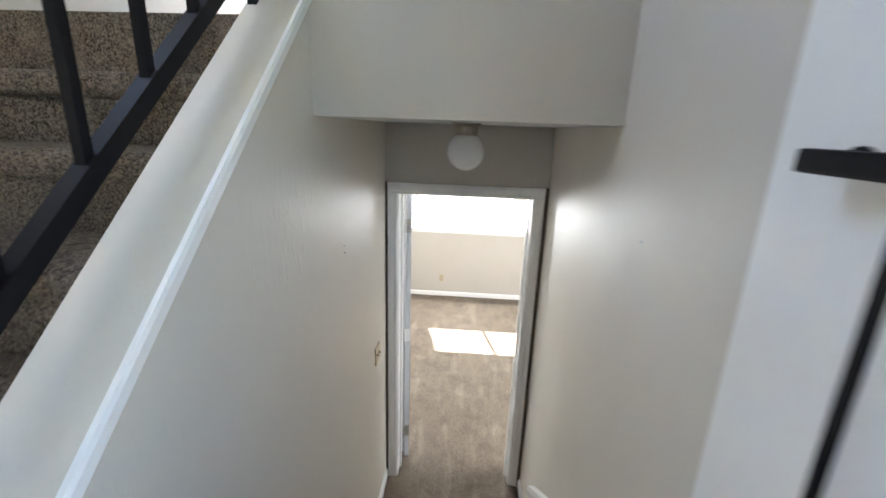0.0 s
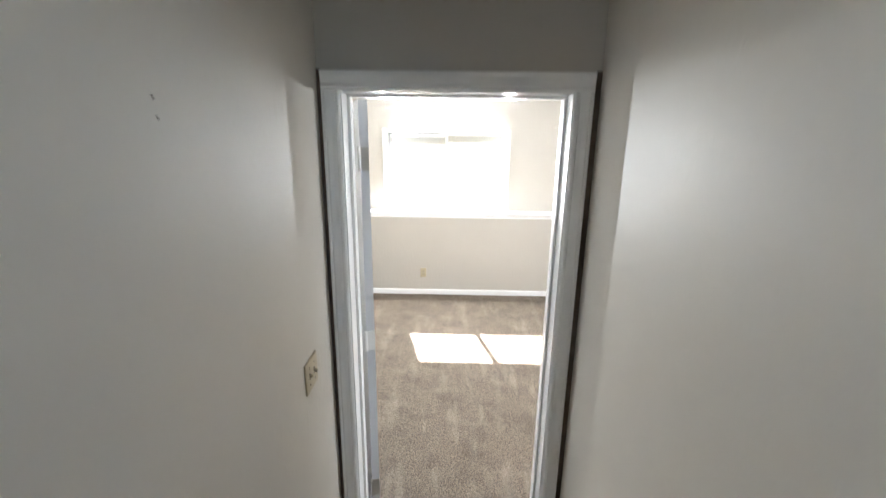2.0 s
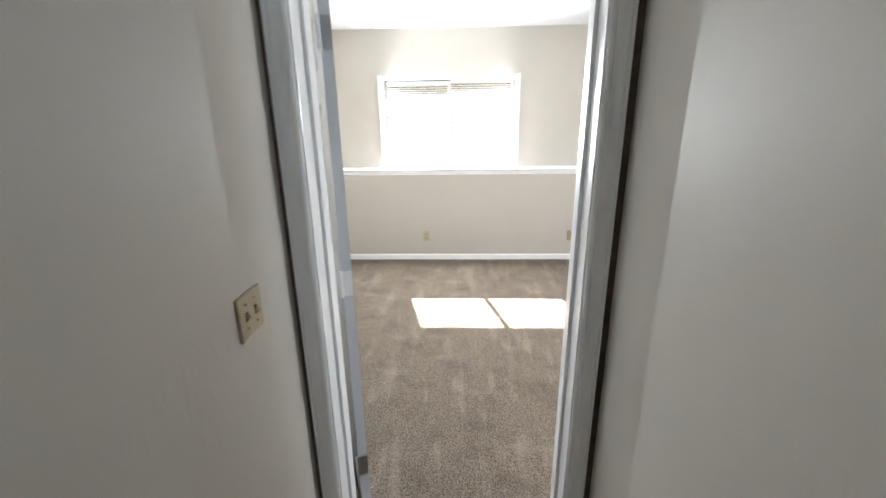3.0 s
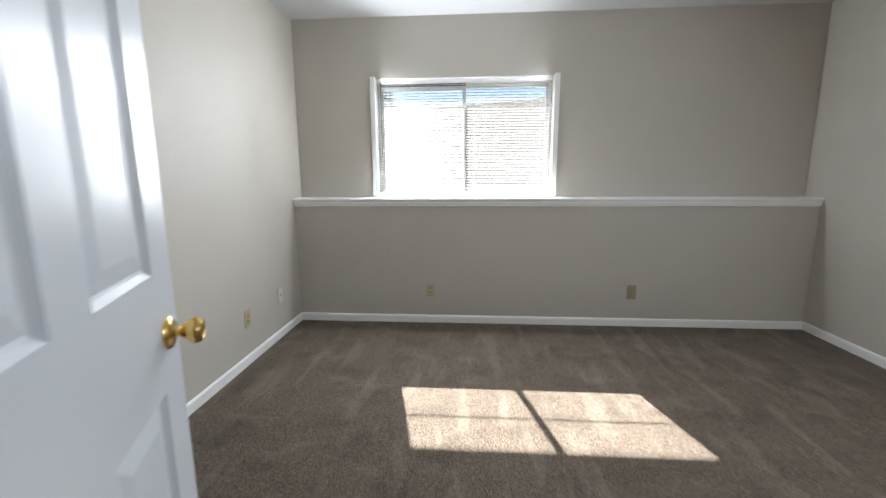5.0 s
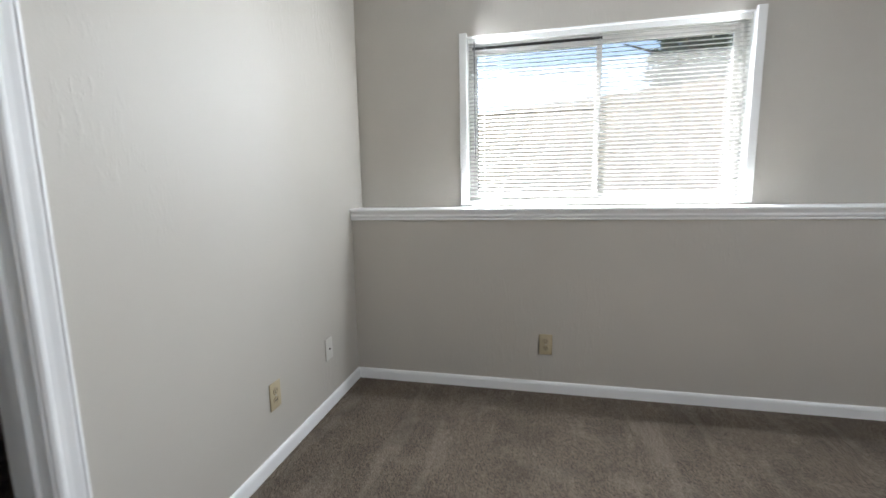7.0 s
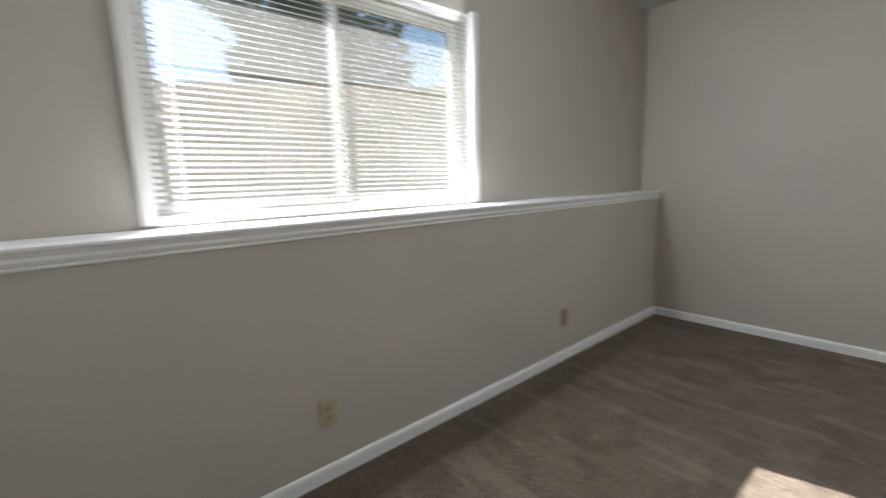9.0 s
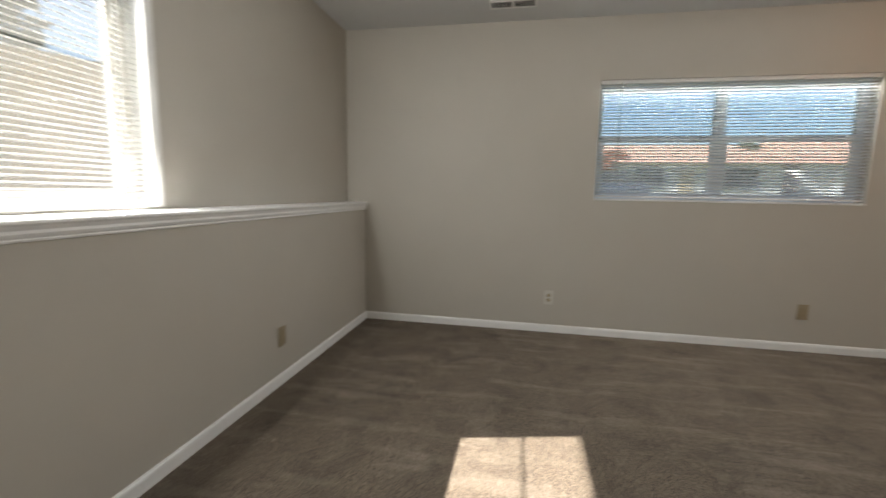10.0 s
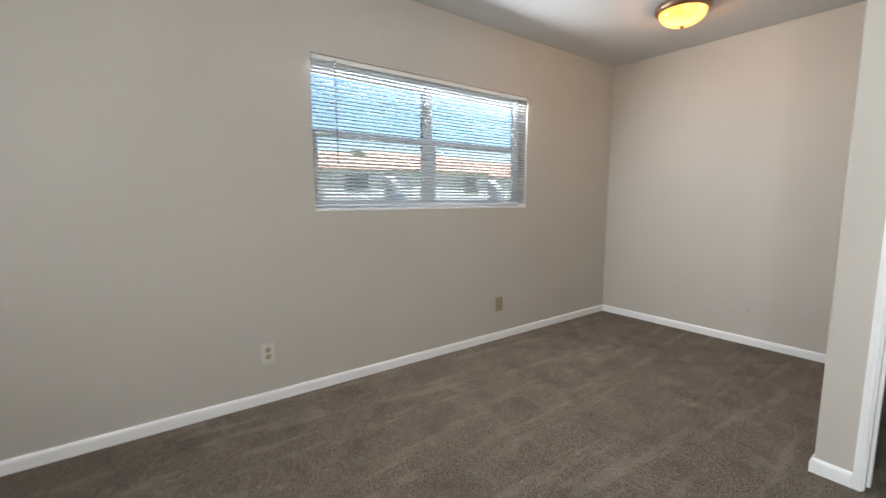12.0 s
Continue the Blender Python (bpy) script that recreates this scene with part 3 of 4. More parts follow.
# wall handrail beside the lower flight
hr = holder("handrail", pose(0, 0, 0), "grey painted wooden handrail on the stair wall", "handrail")
bm = bmesh.new()
prism(bm, [(-0.02, -0.02), (0.02, -0.02), (0.024, 0.0), (0.016, 0.02), (-0.016, 0.02), (-0.024, 0.0)], (HR - 0.065, -0.70, 0.665), (1, 0, 0), (0, 0.62, 0.785), (0, -0.785, 0.62), 1.55)
part("grip", bm, GREYP, hr)
for d in (0.12, 1.35):
    bm = rod(bmesh.new(), (HR - 0.001, -0.70 - 0.785 * d, 0.60 + 0.62 * d), (HR - 0.05, -0.70 - 0.785 * d, 0.60 + 0.62 * d), 0.007)
    rod(bm, (HR - 0.05, -0.70 - 0.785 * d, 0.60 + 0.62 * d), (HR - 0.062, -0.70 - 0.785 * d, 0.65 + 0.62 * d), 0.007)
    part("bracket", bm, STRIKE, hr, "dark metal bracket")


# ---- windows ----
def pane(bm_rows, parent, glass=GLASS):
    ob = part("pane", boxes(bm_rows), glass, parent, "clear glass pane")
    ob.visible_shadow = False
    return ob


w1 = holder("window_1", pose(0, 0, 0), "white vinyl sliding window above the ledge", "window", "structure")
yf0, yf1 = YU + 0.075, YU + 0.145
part("window_frame", boxes((WX0, WX0 + 0.022, yf0, yf1, WZ0, WZ1), (WX1 - 0.022, WX1, yf0, yf1, WZ0, WZ1), (WX0 + 0.022, WX1 - 0.022, yf0, yf1, WZ1 - 0.03, WZ1), (WX0 + 0.022, WX1 - 0.022, yf0, yf1, WZ0, WZ0 + 0.022)), VINYL, w1)
def sash(parent, x0, x1, z0, z1, y0, y1, s=0.036, r=0.030):
    part("sash", boxes((x0, x0 + s, y0, y1, z0, z1), (x1 - s, x1, y0, y1, z0, z1), (x0 + s, x1 - s, y0, y1, z0, z0 + r), (x0 + s, x1 - s, y0, y1, z1 - r, z1)), VINYL, parent)
    pane((x0 + s, x1 - s, (y0 + y1) / 2 - 0.003, (y0 + y1) / 2 + 0.003, z0 + r, z1 - r), parent)
sash(w1, WX0 + 0.0225, 0.120, WZ0 + 0.0225, WZ1 - 0.052, yf0 + 0.004, yf0 + 0.032, 0.026)
part("track_gap", boxes((WX0 + 0.0225, 0.120, yf0 + 0.008, yf0 + 0.030, WZ1 - 0.0515, WZ1 - 0.0305)), DARK, w1, "dark open track above the sash")
sash(w1, 0.095, WX1 - 0.0225, WZ0 + 0.0225, WZ1 - 0.0305, yf0 + 0.036, yf0 + 0.066, 0.024)
# Added bar, there only to cast the thin line across the sun patch.
part("sun_patch_bar", boxes((WX0 + 0.022, WX1 - 0.022, yf1 - 0.003, yf1 + 0.003, 1.6095, 1.6118)), VINYL, w1, "thin added bar that draws a line in the sun patch")
# white side strips, head and stool on the room side
part("side_trim", soft_box(WX0 - 0.037, WX0 + 0.004, YU - 0.022, YU + 0.074, WZ0 - 0.015, WZ1 + 0.012, 0.003), TRIM, w1)
part("side_trim", soft_box(WX1 - 0.004, WX1 + 0.037, YU - 0.022, YU + 0.074, WZ0 - 0.015, WZ1 + 0.012, 0.003), TRIM, w1)
part("window_sill", soft_box(WX0 + 0.0045, WX1 - 0.0045, YU - 0.008, YU + 0.074, WZ0 - 0.016, WZ0 + 0.008, 0.003), TRIM, w1)
part("head_trim", boxes((WX0 + 0.0045, WX1 - 0.0045, YU + 0.002, YU + 0.074, WZ1 - 0.006, WZ1 - 0.001)), TRIM, w1)

w2 = holder("window_2", pose(0, 0, 0), "pale grey twin single-hung window", "window", "structure")
xf0, xf1 = XR + 0.095, XR + 0.15
part("window_frame", boxes((xf0, xf1, EY0, EY0 + 0.030, EZ0, EZ1), (xf0, xf1, EY1 - 0.030, EY1, EZ0, EZ1), (xf0, xf1, EY0 + 0.030, EY1 - 0.030, EZ1 - 0.035, EZ1), (xf0, xf1, EY0 + 0.030, EY1 - 0.030, EZ0, EZ0 + 0.035),
                           (xf0, xf1, 0.645, 0.695, EZ0 + 0.035, EZ1 - 0.035)), ALU, w2)
for y0, y1 in ((EY0 + 0.0305, 0.6445), (0.6955, EY1 - 0.0305)):
    for z0, z1, a, b in ((EZ0 + 0.0355, 1.575, xf0 + 0.004, xf0 + 0.025), (1.535, EZ1 - 0.0355, xf0 + 0.029, xf0 + 0.05)):
        s = 0.034 if z0 < 1.3 else 0.016
        part("sash", boxes((a, b, y0, y0 + s, z0, z1), (a, b, y1 - s, y1, z0, z1), (a, b, y0 + s, y1 - s, z0, z0 + 0.03), (a, b, y0 + s, y1 - s, z1 - 0.036, z1)), ALU, w2)
        pane(((a + b) / 2 - 0.003, (a + b) / 2 + 0.003, y0 + s, y1 - s, z0 + 0.03, z1 - 0.036), w2, GLASS3 if z0 < 1.3 else GLASS2)
for y in (EY0 + 0.0465, 0.7115):
    part("track_gap", boxes((xf0 + 0.024, xf0 + 0.0285, y, y + 0.010, 1.575, EZ1 - 0.072)), DARK, w2, "dark gap beside the upper pane")
part("track_gap", boxes((xf0 + 0.0005, xf0 + 0.0035, 0.6955, EY1 - 0.0305, 1.531, 1.539)), DARK, w2, "dark line under the meeting rail")
part("window_sill", soft_box(XR - 0.007, xf0 - 0.0005, EY0 + 0.001, EY1 - 0.001, EZ0 + 0.0005, EZ0 + 0.014, 0.002), TRIM, w2)


def slat_mesh(width, length, mat):
    bm = bmesh.new()
    top, n = [], 6
    pts = []
    for i in range(n + 1):
        u = -width / 2 + width * i / n
        pts.append((u, 0.0022 * (1 - (2 * i / n - 1) ** 2)))
    outline = pts + [(u, h - 0.0005) for u, h in reversed(pts)]
    prism(bm, outline, (-length / 2, 0, 0), (0, 1, 0), (0, 0, 1), (1, 0, 0), length)
    return to_mesh("slat", bm, mat, True)


def venetian(at, length, height, pitch, slat, tilt, cords, wand_x, label, mat):
    """Blind hanging from z=0 of its pose; x along it, y away from the room."""
    ob = holder("venetian_blind", at, label, "window blind")
    part("headrail", soft_box(-length / 2, length / 2, -0.013, 0.013, -0.027, 0.0, 0.002), VINYL, ob)
    me = slat_mesh(slat, length - 0.01, mat)
    n = round((height - 0.05) / pitch)
    for i in range(n):
        s = new("slat", me)
        s.parent = ob
        jitter = random.uniform(-1.2, 1.2)
        s.matrix_basis = pose(random.uniform(-0.001, 0.001), 0, -0.042 - i * pitch, tilt + jitter, random.uniform(-0.04, 0.04), 0)
    zb = -0.042 - n * pitch
    part("bottom_rail", soft_box(-length / 2 + 0.004, length / 2 - 0.004, -0.012, 0.012, zb - 0.006, zb + 0.006, 0.003), VINYL, ob)
    for x in cords:
        for y in (-0.0125, 0.0125):
            part("ladder_cord", rod(bmesh.new(), (x, y, -0.027), (x, y, zb), 0.0007, 5), CORDW, ob)
    part("tilt_wand", rod(bmesh.new(), (wand_x, -0.020, -0.02), (wand_x + 0.004, -0.022, -height * 0.72), 0.0035, 8), CORD, ob, "thin dark tilt wand")
    part("pull_cord", rod(bmesh.new(), (-wand_x, -0.018, -0.02), (-wand_x, -0.018, -height * 0.78), 0.0013, 6), CORDW, ob)
    return ob


L1 = WX1 - WX0 - 0.016
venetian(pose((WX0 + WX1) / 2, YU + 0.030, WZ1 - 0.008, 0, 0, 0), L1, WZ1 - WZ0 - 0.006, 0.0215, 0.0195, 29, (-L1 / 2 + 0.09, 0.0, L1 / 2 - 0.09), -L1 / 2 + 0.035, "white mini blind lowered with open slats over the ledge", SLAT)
L2 = EY1 - EY0 - 0.012
venetian(pose(XR + 0.020, (EY0 + EY1) / 2, EZ1 - 0.002, 0, 0, -90), L2, EZ1 - EZ0 - 0.035, 0.0215, 0.0254, 33, (-L2 / 2 + 0.12, -0.02, L2 / 2 - 0.16), -L2 / 2 + 0.14, "white mini blind lowered with open slats in the twin window", SLAT2)


# ---- wall fittings ----
def wall_pose(x, y, z, normal):
    rz = {"S": 0, "N": 180, "E": 90, "W": -90}[normal]
    return pose(x, y, z, 0, 0, rz)


def outlet(at, label, kind="duplex"):
    """Cover plate whose front looks along -y of its pose."""
    ob = holder("wall_outlet", at, label, "outlet", "", "wall outlets")
    bm = soft_box(-0.036, 0.036, -0.0065, 0.0, -0.058, 0.058, 0.0035, 3)
    mat = IVORY if kind in ("jack", "white") else (BEIGED if kind == "blank" else BEIGE)
    part("cover_plate", bm, mat, ob, "", True)
    if kind in ("duplex", "white"):
        for z in (-0.0195, 0.0195):
            bm = lathe(bmesh.new(), [(0.0, -0.0085), (0.0155, -0.0085), (0.0165, -0.006), (0.0165, -0.002)], 20, "Y")
            r = part("receptacle", bm, TANP, ob, "", True, pose(0, 0, z))
            part("slot", boxes((-0.0075, -0.0050, -0.0092, -0.0080, -0.002, 0.006)), DARK, r)
            part("slot", boxes((0.0050, 0.0072, -0.0092, -0.0080, -0.002, 0.005)), DARK, r)
            part("slot", lathe(bmesh.new(), [(0.0, -0.0092), (0.0022, -0.0092), (0.0022, -0.0080)], 10, "Y"), DARK, r, "", False, pose(0, 0, -0.0075))
        part("screw", lathe(bmesh.new(), [(0.0, -0.0075), (0.003, -0.0072), (0.003, -0.006)], 12, "Y"), STEEL, ob)
    elif kind == "jack":
        part("jack_hole", lathe(bmesh.new(), [(0.0, -0.012), (0.004, -0.012), (0.0045, -0.006)], 14, "Y"), STRIKE, ob)
    else:
        for z in (-0.042, 0.042):
            part("screw", lathe(bmesh.new(), [(0.0, -0.0075), (0.003, -0.0072), (0.003, -0.006)], 12, "Y"), STEEL, ob, "", False, pose(0, 0, z))
    return ob


outlet(wall_pose(-0.157, YN, 0.278, "S"), "beige duplex outlet low on the window wall")
outlet(wall_pose(1.450, YN, 0.281, "S"), "beige blank cover plate low on the window wall", "blank")
outlet(wall_pose(XL, 2.595, 0.300, "E"), "beige duplex outlet low on the side wall")
outlet(wall_pose(XL, 3.066, 0.320, "E"), "white cable jack plate low on the side wall", "jack")
outlet(wall_pose(XR, 1.856, 0.288, "W"), "ivory duplex outlet below the twin window", "white")
outlet(wall_pose(XR, 0.038, 0.298, "W"), "beige blank cover plate near the alcove", "blank")

sw = holder("light_switch", wall_pose(HL, -0.265, 1.126, "E"), "beige double toggle switch plate beside the door", "switch")
part("cover_plate", soft_box(-0.055, 0.055, -0.007, 0.0, -0.054, 0.054, 0.004, 3), BEIGE, sw, "", True)
for x, t in ((-0.022, -25), (0.022, 25)):
    part("toggle", soft_box(-0.0045, 0.0045, -0.013, 0.004, -0.0045, 0.0045, 0.0015), BEIGE, sw, "", False, pose(x, -0.006, 0, t, 0, 0))
    part("slot", boxes((-0.0052, 0.0052, -0.0004, 0.0, -0.011, 0.011)), DARK, sw, "", False, pose(x, -0.0070, 0))
    for z in (-0.03, 0.03):
        part("screw", lathe(bmesh.new(), [(0.0, -0.0085), (0.003, -0.008), (0.003, -0.006)], 12, "Y"), STRIKE, sw, "", False, pose(x, 0, z))

def speck(name, x, y, z, side, r, mat, label, category):
    bm = lathe(bmesh.new(), [(0.0, -0.004), (r * 0.7, -0.003), (r, 0.0)], 10, "X")
    ob = solid(name, bm, mat, label, category, "", "", True)
    ob.matrix_basis = pose(x, y, z) @ Matrix.Diagonal((side, 1, 1.4, 1))


speck("paint_drip", HR, -1.361, 2.146, 1, 0.003, TRIM, "small pale paint drip on the stair wall", "paint drip")
speck("nail", HL, -0.830, 1.938, -1, 0.0016, STRIKE, "small dark nail in the stair wall", "nail")
speck("nail", HL, -0.826, 1.908, -1, 0.0016, STRIKE, "small dark nail in the stair wall", "nail")
solid("nail", rod(bmesh.new(), (1.493, YA, 0.278), (1.493, YA + 0.012, 0.278), 0.004, 8), STRIKE, "small dark nail in the alcove wall", "nail")

# ceiling register
vent = holder("ceiling_vent", pose(2.47, 2.22, CEIL), "white ceiling air register with dark slots", "vent")
bm = boxes((-0.06, -0.048, -0.16, 0.16, -0.007, 0), (0.048, 0.06, -0.16, 0.16, -0.007, 0), (-0.048, 0.048, -0.16, -0.148, -0.007, 0), (-0.048, 0.048, 0.148, 0.16, -0.007, 0), (-0.048, 0.048, -0.008, 0.008, -0.007, 0))
part("frame", bm, VINYL, vent)
part("backing", boxes((-0.048, 0.048, -0.148, 0.148, -0.0015, -0.0005)), DARK, vent)
for i in range(20):
    y = -0.140 + i * 0.0147
    if abs(y) > 0.010:
        part("slat", bar(bmesh.new(), (-0.047, y, -0.004), (0.047, y, -0.004), 0.002, 0.005), VINYL, vent)

solid("ceiling_hook", rod(bmesh.new(), (0.84, 2.12, CEIL), (0.84, 2.12, CEIL - 0.02), 0.006, 10), STEEL, "small metal hook in the ceiling", "hook")

# globe light over the stair foot
gl = holder("globe_light", pose(0.183, -0.566, HCEIL), "unlit white glass globe on a pewter fitter", "ceiling light")
part("fitter", lathe(bmesh.new(), [(0.0, 0.0), (0.062, 0.0), (0.062, -0.008), (0.050, -0.014), (0.046, -0.042), (0.050, -0.052), (0.0, -0.052)], 32), PEWTER, gl, "", True)
prof = []
for i in range(17):
    a = math.pi * (0.14 + 0.86 * i / 16)
    prof.append((max(0.0001, 0.083 * math.sin(a)), -0.117 + 0.083 * math.cos(a)))
part("globe", lathe(bmesh.new(), prof, 40), OPAL, gl, "round opal glass globe", True)

# flush light in the alcove
fl = holder("flush_light", pose(1.745, -0.585, CEIL), "lit amber glass ceiling light with bronze rim", "ceiling light")
part("pan", lathe(bmesh.new(), [(0.0, 0.0), (0.150, 0.0), (0.168, -0.012), (0.170, -0.030), (0.160, -0.046), (0.146, -0.052), (0.140, -0.045), (0.0, -0.04)], 48), BRONZE, fl, "bronze rim", True)
dome = []
for i in range(13):
    a = math.pi / 2 * i / 12
    dome.append((0.141 * math.cos(a) + 0.0001, -0.050 - 0.088 * math.sin(a)))
bowl = part("glass_bowl", lathe(bmesh.new(), [(0.0, -0.048)] + dome, 48), LAMPG, fl, "amber alabaster glass bowl", True)
bowl.visible_shadow = False
bulb = bpy.data.lights.new("bulb", "POINT")
bulb.energy, bulb.color, bulb.shadow_soft_size = 0.42, (1.0, 0.50, 0.18), 0.03
new("bulb", bulb).location = (1.745, -0.585, CEIL - 0.112)
part("finial", lathe(bmesh.new(), [(0.0, -0.136), (0.012, -0.137), (0.013, -0.142), (0.007, -0.150), (0.0, -0.152)], 20), BRONZE, fl, "small bronze finial", True)


# ---- outdoors ----
GZ = 0.86
bm = bmesh.new()
for x0, x1, y0, y1 in ((-700, 900, 3.80, 900), (2.94, 900, -700, 3.80), (-700, -4.8, -700, 3.80), (-4.8, 2.94, -700, -4.05)):
    bm.faces.new([bm.verts.new(c) for c in ((x0, y0, GZ), (x1, y0, GZ), (x1, y1, GZ), (x0, y1, GZ))])
build("ground", bm, GRASS, "patchy dry lawn round the house", "ground")
build("road", boxes((16, 23, -300, 8.2, GZ - 0.05, GZ + 0.006)), ASPH, "grey asphalt street", "road")
build("pavement", boxes((14.4, 15.9, -300, 8.2, GZ - 0.05, GZ + 0.02), (3.2, 14.4, -3.2, -1.4, GZ - 0.05, GZ + 0.016)), CONC, "pale concrete pavement", "pavement")
build("roof_eave", boxes((-5.2, 3.3, YU + 0.162, 4.35, 2.43, 2.60)), TANW, "boxed eave over the window wall", "roof")
build("wall_outer_upper", boxes((-4.8, 2.94, YU + 0.02, YU + 0.16, 2.62, 5.2), (PX, 2.94, YA - 0.15, YU + 0.02, 2.55, 2.70)), TANW, "upper storey wall of the house", "wall")

fence = holder("fence", pose(0, 9.6, GZ, 0, 0, -27), "weathered cedar privacy fence behind the lawn", "fence")
bme = to_mesh("board", boxes((-0.072, 0.072, 0.0, 0.018, 0.03, 1.83)), FENCE)
for i in range(190):
    b = new("board", bme)
    b.parent = fence
    b.matrix_basis = pose(-12 + i * 0.146, 0, random.uniform(-0.012, 0.012), 0, random.uniform(-0.35, 0.35), 0)
for i in range(12):
    part("post", boxes((-0.045, 0.045, 0.02, 0.11, 0, 1.86)), FENCE, fence, "", False, pose(-12 + i * 2.44, -0.12, 0))
for z in (0.35, 1.0, 1.58):
    part("rail", boxes((-12.1, 15.8, -0.04, -0.001, z - 0.045, z + 0.045)), FENCE, fence)


def crown(bm, centre, radii, count, size, seed):
    rg = random.Random(seed)
    for _ in range(count):
        while True:
            p = Vector((rg.uniform(-1, 1), rg.uniform(-1, 1), rg.uniform(-1, 1)))
            if 0.25 < p.length < 1:
                break
        if noise.noise(p * 2.4 + Vector((seed, 0, 0))) < -0.12:
            continue
        c = Vector(centre) + Vector((p.x * radii[0], p.y * radii[1], p.z * radii[2]))
        m = Euler((rg.uniform(0, 6.3), rg.uniform(0, 6.3), rg.uniform(0, 6.3))).to_matrix()
        s = size * rg.uniform(0.6, 1.4)
        q = [(0, -s, 0), (s * 0.45, -s * 0.1, s * 0.12), (0, s, 0), (-s * 0.45, -s * 0.1, s * 0.12)]
        bm.faces.new([bm.verts.new(c + m @ Vector(k)) for k in q])


def tree(at, height, spread, seed, leaf, label, count=4200, size=0.16):
    rg = random.Random(seed)
    ob = holder("tree", at, label, "tree")
    bm = rod(bmesh.new(), (0, 0, 0), (0.1, 0.05, height * 0.45), 0.20, 10, 0.13)
    for i in range(7):
        a = i * 0.9 + rg.uniform(-0.3, 0.3)
        z0 = height * rg.uniform(0.28, 0.45)
        rod(bm, (0.05, 0.02, z0), (math.cos(a) * spread * 0.7, math.sin(a) * spread * 0.7, height * rg.uniform(0.55, 0.9)), 0.075, 7, 0.02)
    part("trunk", bm, BARK, ob)
    bm = bmesh.new()
    for i in range(9):
        a = rg.uniform(0, 6.3)
        d = spread * rg.uniform(0.1, 0.75)
        r = spread * rg.uniform(0.32, 0.55)
        crown(bm, (math.cos(a) * d, math.sin(a) * d, height * rg.uniform(0.42, 0.86)), (r, r, r * 0.75), count // 9, size, seed + i)
    part("crown", bm, leaf, ob)
    return ob


def conifer(at, height, spread, seed, label):
    rg = random.Random(seed)
    ob = holder("conifer", at, label, "tree")
    part("trunk", rod(bmesh.new(), (0, 0, 0), (0, 0, height), 0.22, 8, 0.03), BARK, ob)
    bm = bmesh.new()
    for _ in range(2400):
        h = rg.random() ** 1.4
        r = spread * (1 - h) * (0.55 + 0.45 * math.sin(h * 60)) * math.sqrt(rg.random())
        a = rg.uniform(0, 6.3)
        c = Vector((r * math.cos(a), r * math.sin(a), height * (0.12 + 0.88 * h) - 0.25 * r))
        m = Euler((rg.uniform(-0.8, 0.8), rg.uniform(-0.8, 0.8), a)).to_matrix()
        s = 0.28
        bm.faces.new([bm.verts.new(c + m @ Vector(k)) for k in ((s, 0, -0.1), (0, s * 0.3, 0), (-s * 0.6, 0, 0.05), (0, -s * 0.3, 0))])
    part("crown", bm, LEAF2, ob)
    return ob


tree(pose(5.0, 15.2, GZ), 8.0, 3.9, 5, LEAF, "broad dark green tree behind the fence", 14000, 0.19)
tree(pose(9.6, 22.0, GZ), 6.0, 2.8, 9, LEAF, "green tree farther behind the fence", 3000, 0.18)
conifer(pose(-5.9, 31.0, GZ), 6.6, 1.9, 4, "small pointed conifer far behind the fence")
tree(pose(31, -4.0, GZ), 3.6, 1.5, 14, LEAF3, "small rust coloured tree across the street", 1600, 0.16)
tree(pose(34.5, -13.5, GZ), 4.6, 2.0, 21, LEAF, "green garden tree across the street", 2000, 0.16)


def house(at, w, d, h, roof_h, wall_mat, roof_mat, label, openings, ridge="x"):
    ob = holder("house", at, label, "house")
    part("wall", boxes((-w / 2, w / 2, -d / 2, d / 2, 0, h)), wall_mat, ob)
    bm = bmesh.new()
    if ridge == "x":
        prism(bm, [(-d / 2 - 0.4, h - 0.05), (d / 2 + 0.4, h - 0.05), (0, h + roof_h)], (-w / 2 - 0.4, 0, 0), (0, 1, 0), (0, 0, 1), (1, 0, 0), w + 0.8)
    else:
        prism(bm, [(-w / 2 - 0.4, h - 0.05), (w / 2 + 0.4, h - 0.05), (0, h + roof_h)], (0, -d / 2 - 0.4, 0), (1, 0, 0), (0, 0, 1), (0, 1, 0), d + 0.8)
    part("roof", bm, roof_mat, ob)
    for nm, y0, y1, z0, z1, mat in openings:
        win = part(nm, boxes((-w / 2 - 0.05, -w / 2 - 0.001, y0 - 0.07, y1 + 0.07, z0 - 0.07, z1 + 0.07)), TRIM, ob)
        part("pane", boxes((-w / 2 - 0.07, -w / 2 - 0.051, y0, y1, z0, z1)), mat, win)
    return ob


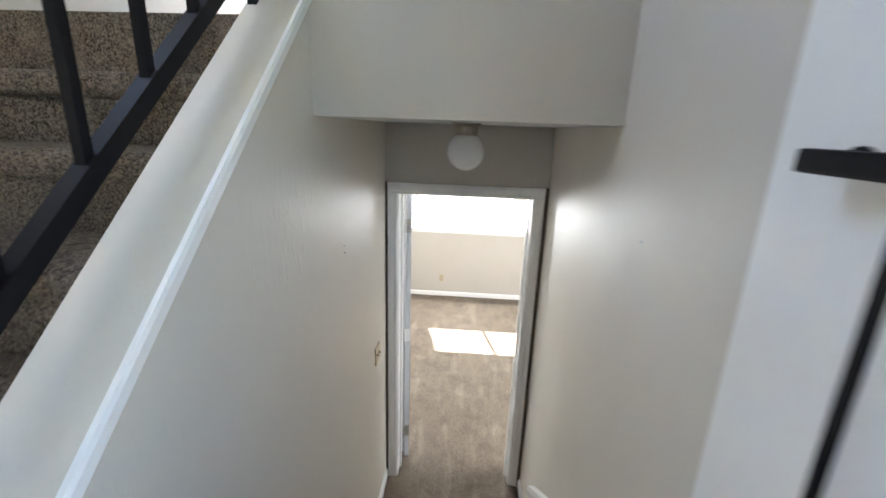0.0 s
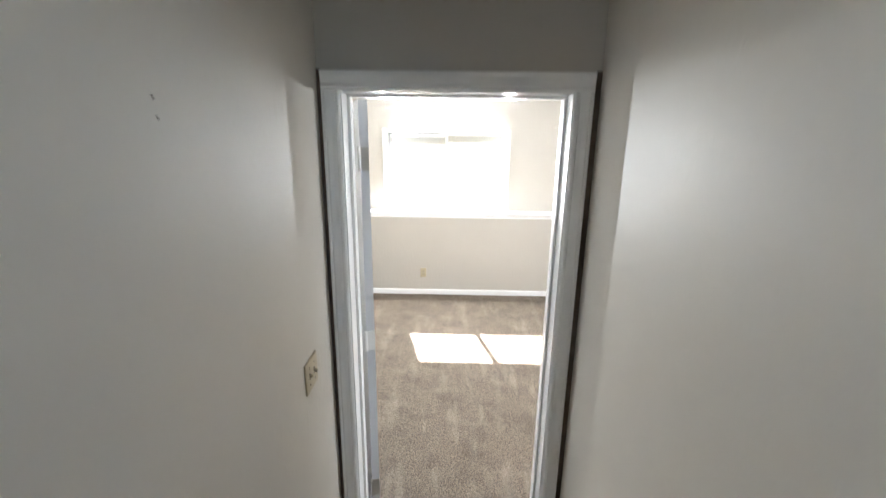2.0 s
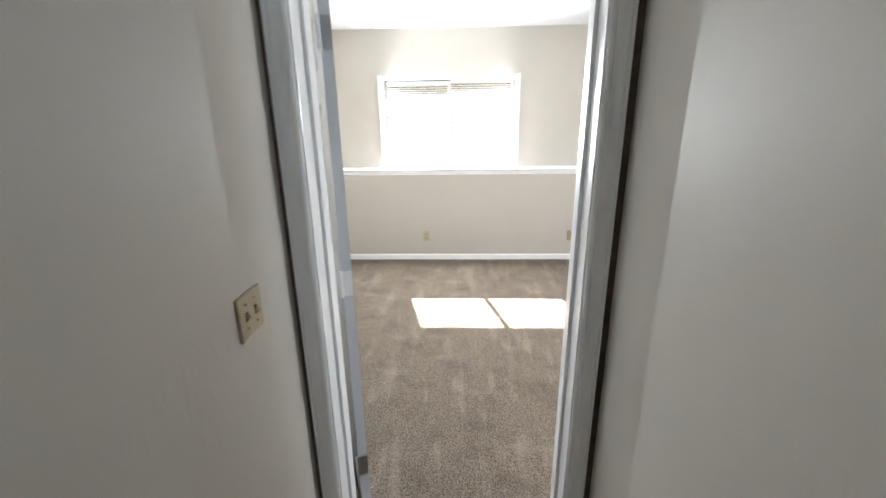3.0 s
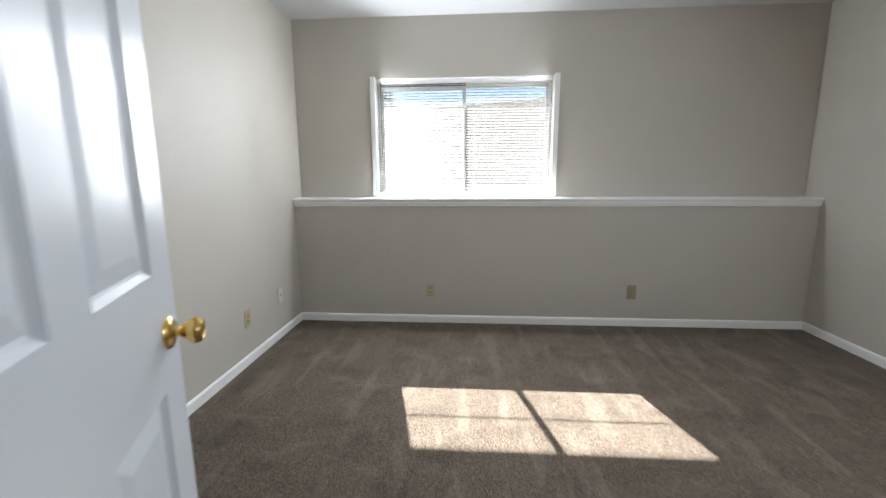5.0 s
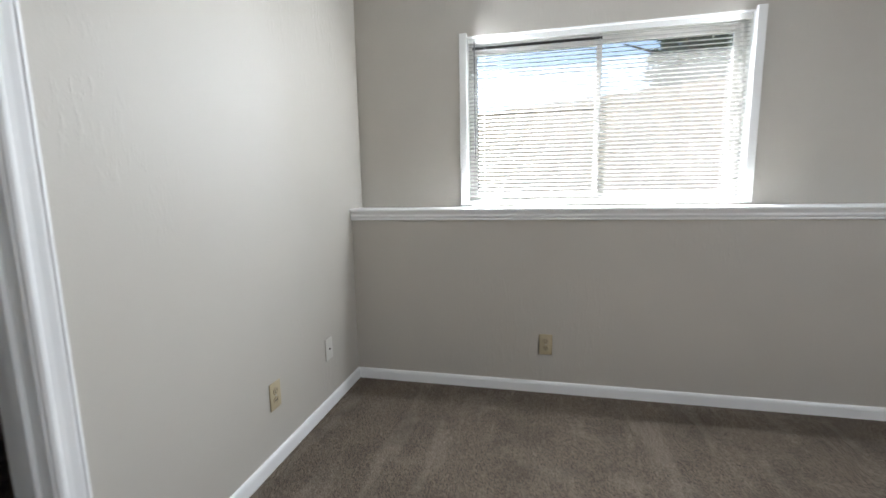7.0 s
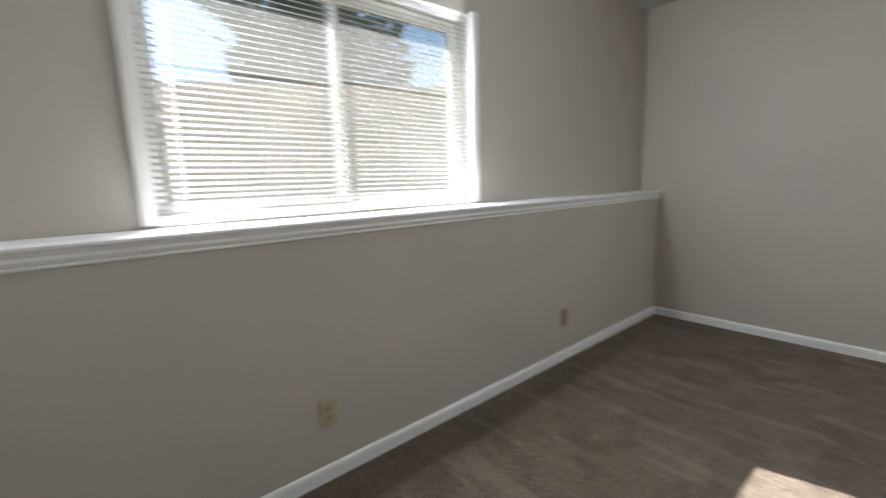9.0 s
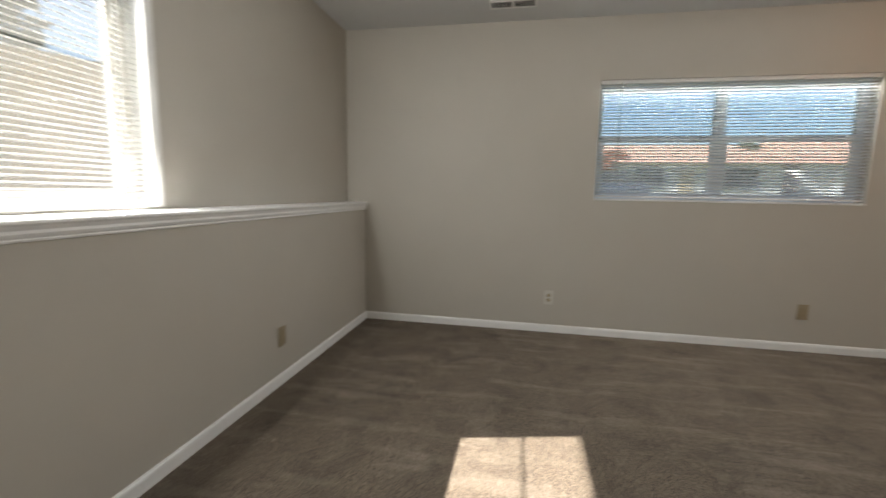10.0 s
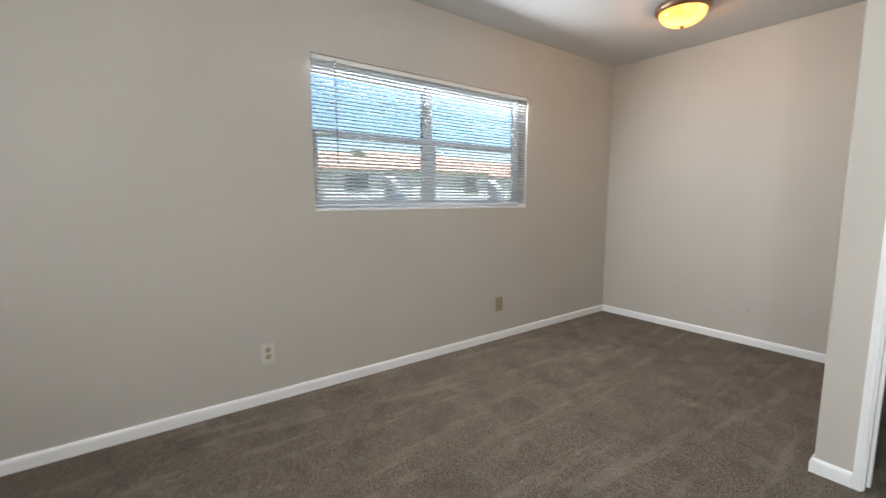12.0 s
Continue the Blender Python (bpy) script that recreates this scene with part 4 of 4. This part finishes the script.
house(pose(33, 4.5, GZ), 8, 11, 2.5, 1.7, STUCCO, ROOFT, "white stucco house with terracotta roof across the street",
      [("window", -4.2, -2.4, 0.9, 2.1, DGLASS), ("window", 2.9, 4.4, 0.9, 2.1, DGLASS), ("garage_door", -1.2, 1.6, 0.0, 2.15, VINYL)], "y")
house(pose(34, -9.0, GZ), 8, 10, 2.5, 1.6, STUCCO, ROOFT, "pale stucco bungalow across the street",
      [("window", -3.6, -1.6, 0.9, 2.1, DGLASS), ("door", 0.2, 1.1, 0.0, 2.05, TANW), ("window", 2.0, 3.8, 0.9, 2.1, DGLASS)], "y")
house(pose(15.2, 16.5, GZ), 8, 10, 3.0, 2.6, TANW, ROOFG, "tan neighbouring house with a gable roof",
      [("window", -3.0, -1.6, 1.0, 2.2, DGLASS), ("window", 1.2, 2.6, 1.0, 2.2, DGLASS)], "y")

house(pose(36, -21.5, GZ), 8, 11, 2.7, 1.9, STUCCO, ROOFT, "pale stucco house with a low terracotta roof across the street",
      [("window", -4.0, -2.2, 0.9, 2.1, DGLASS), ("garage_door", 0.4, 3.4, 0.0, 2.15, VINYL)], "y")
house(pose(37, -35.0, GZ), 8, 12, 2.6, 1.8, STUCCO, ROOFT, "stucco bungalow farther down the street",
      [("window", -4.4, -2.4, 0.9, 2.1, DGLASS), ("window", 1.0, 3.0, 0.9, 2.1, DGLASS)], "y")

# parked car
car = holder("car", pose(21.5, -1.5, GZ + 0.006, 0, 0, 90), "dark blue car parked at the far kerb", "car")
bm = bmesh.new()
prism(bm, [(-2.15, 0.28), (2.15, 0.28), (2.2, 0.6), (2.05, 0.82), (1.15, 0.92), (-1.95, 0.95), (-2.15, 0.8)], (0, -0.86, 0), (1, 0, 0), (0, 0, 1), (0, 1, 0), 1.72)
bmesh.ops.bevel(bm, geom=bm.edges[:], offset=0.06, segments=2, affect="EDGES")
part("body", bm, CARP, car, "", True)
bm = bmesh.new()
prism(bm, [(-1.75, 0.93), (1.1, 0.93), (0.45, 1.42), (-1.2, 1.44)], (0, -0.74, 0), (1, 0, 0), (0, 0, 1), (0, 1, 0), 1.48)
bmesh.ops.bevel(bm, geom=bm.edges[:], offset=0.05, segments=2, affect="EDGES")
part("cabin", bm, DGLASS, car, "dark glazed cabin", True)
for x in (-1.35, 1.35):
    for y in (-0.86, 0.86):
        wh = part("wheel", lathe(bmesh.new(), [(0.0, -0.1), (0.29, -0.1), (0.32, -0.07), (0.32, 0.07), (0.29, 0.1), (0.0, 0.1)], 24, "Y"), RUBBER, car, "", True, pose(x, y, 0.32))
        part("rim", lathe(bmesh.new(), [(0.0, -0.108), (0.2, -0.106), (0.2, 0.106), (0.0, 0.108)], 20, "Y"), STEEL, wh, "steel rim", True)
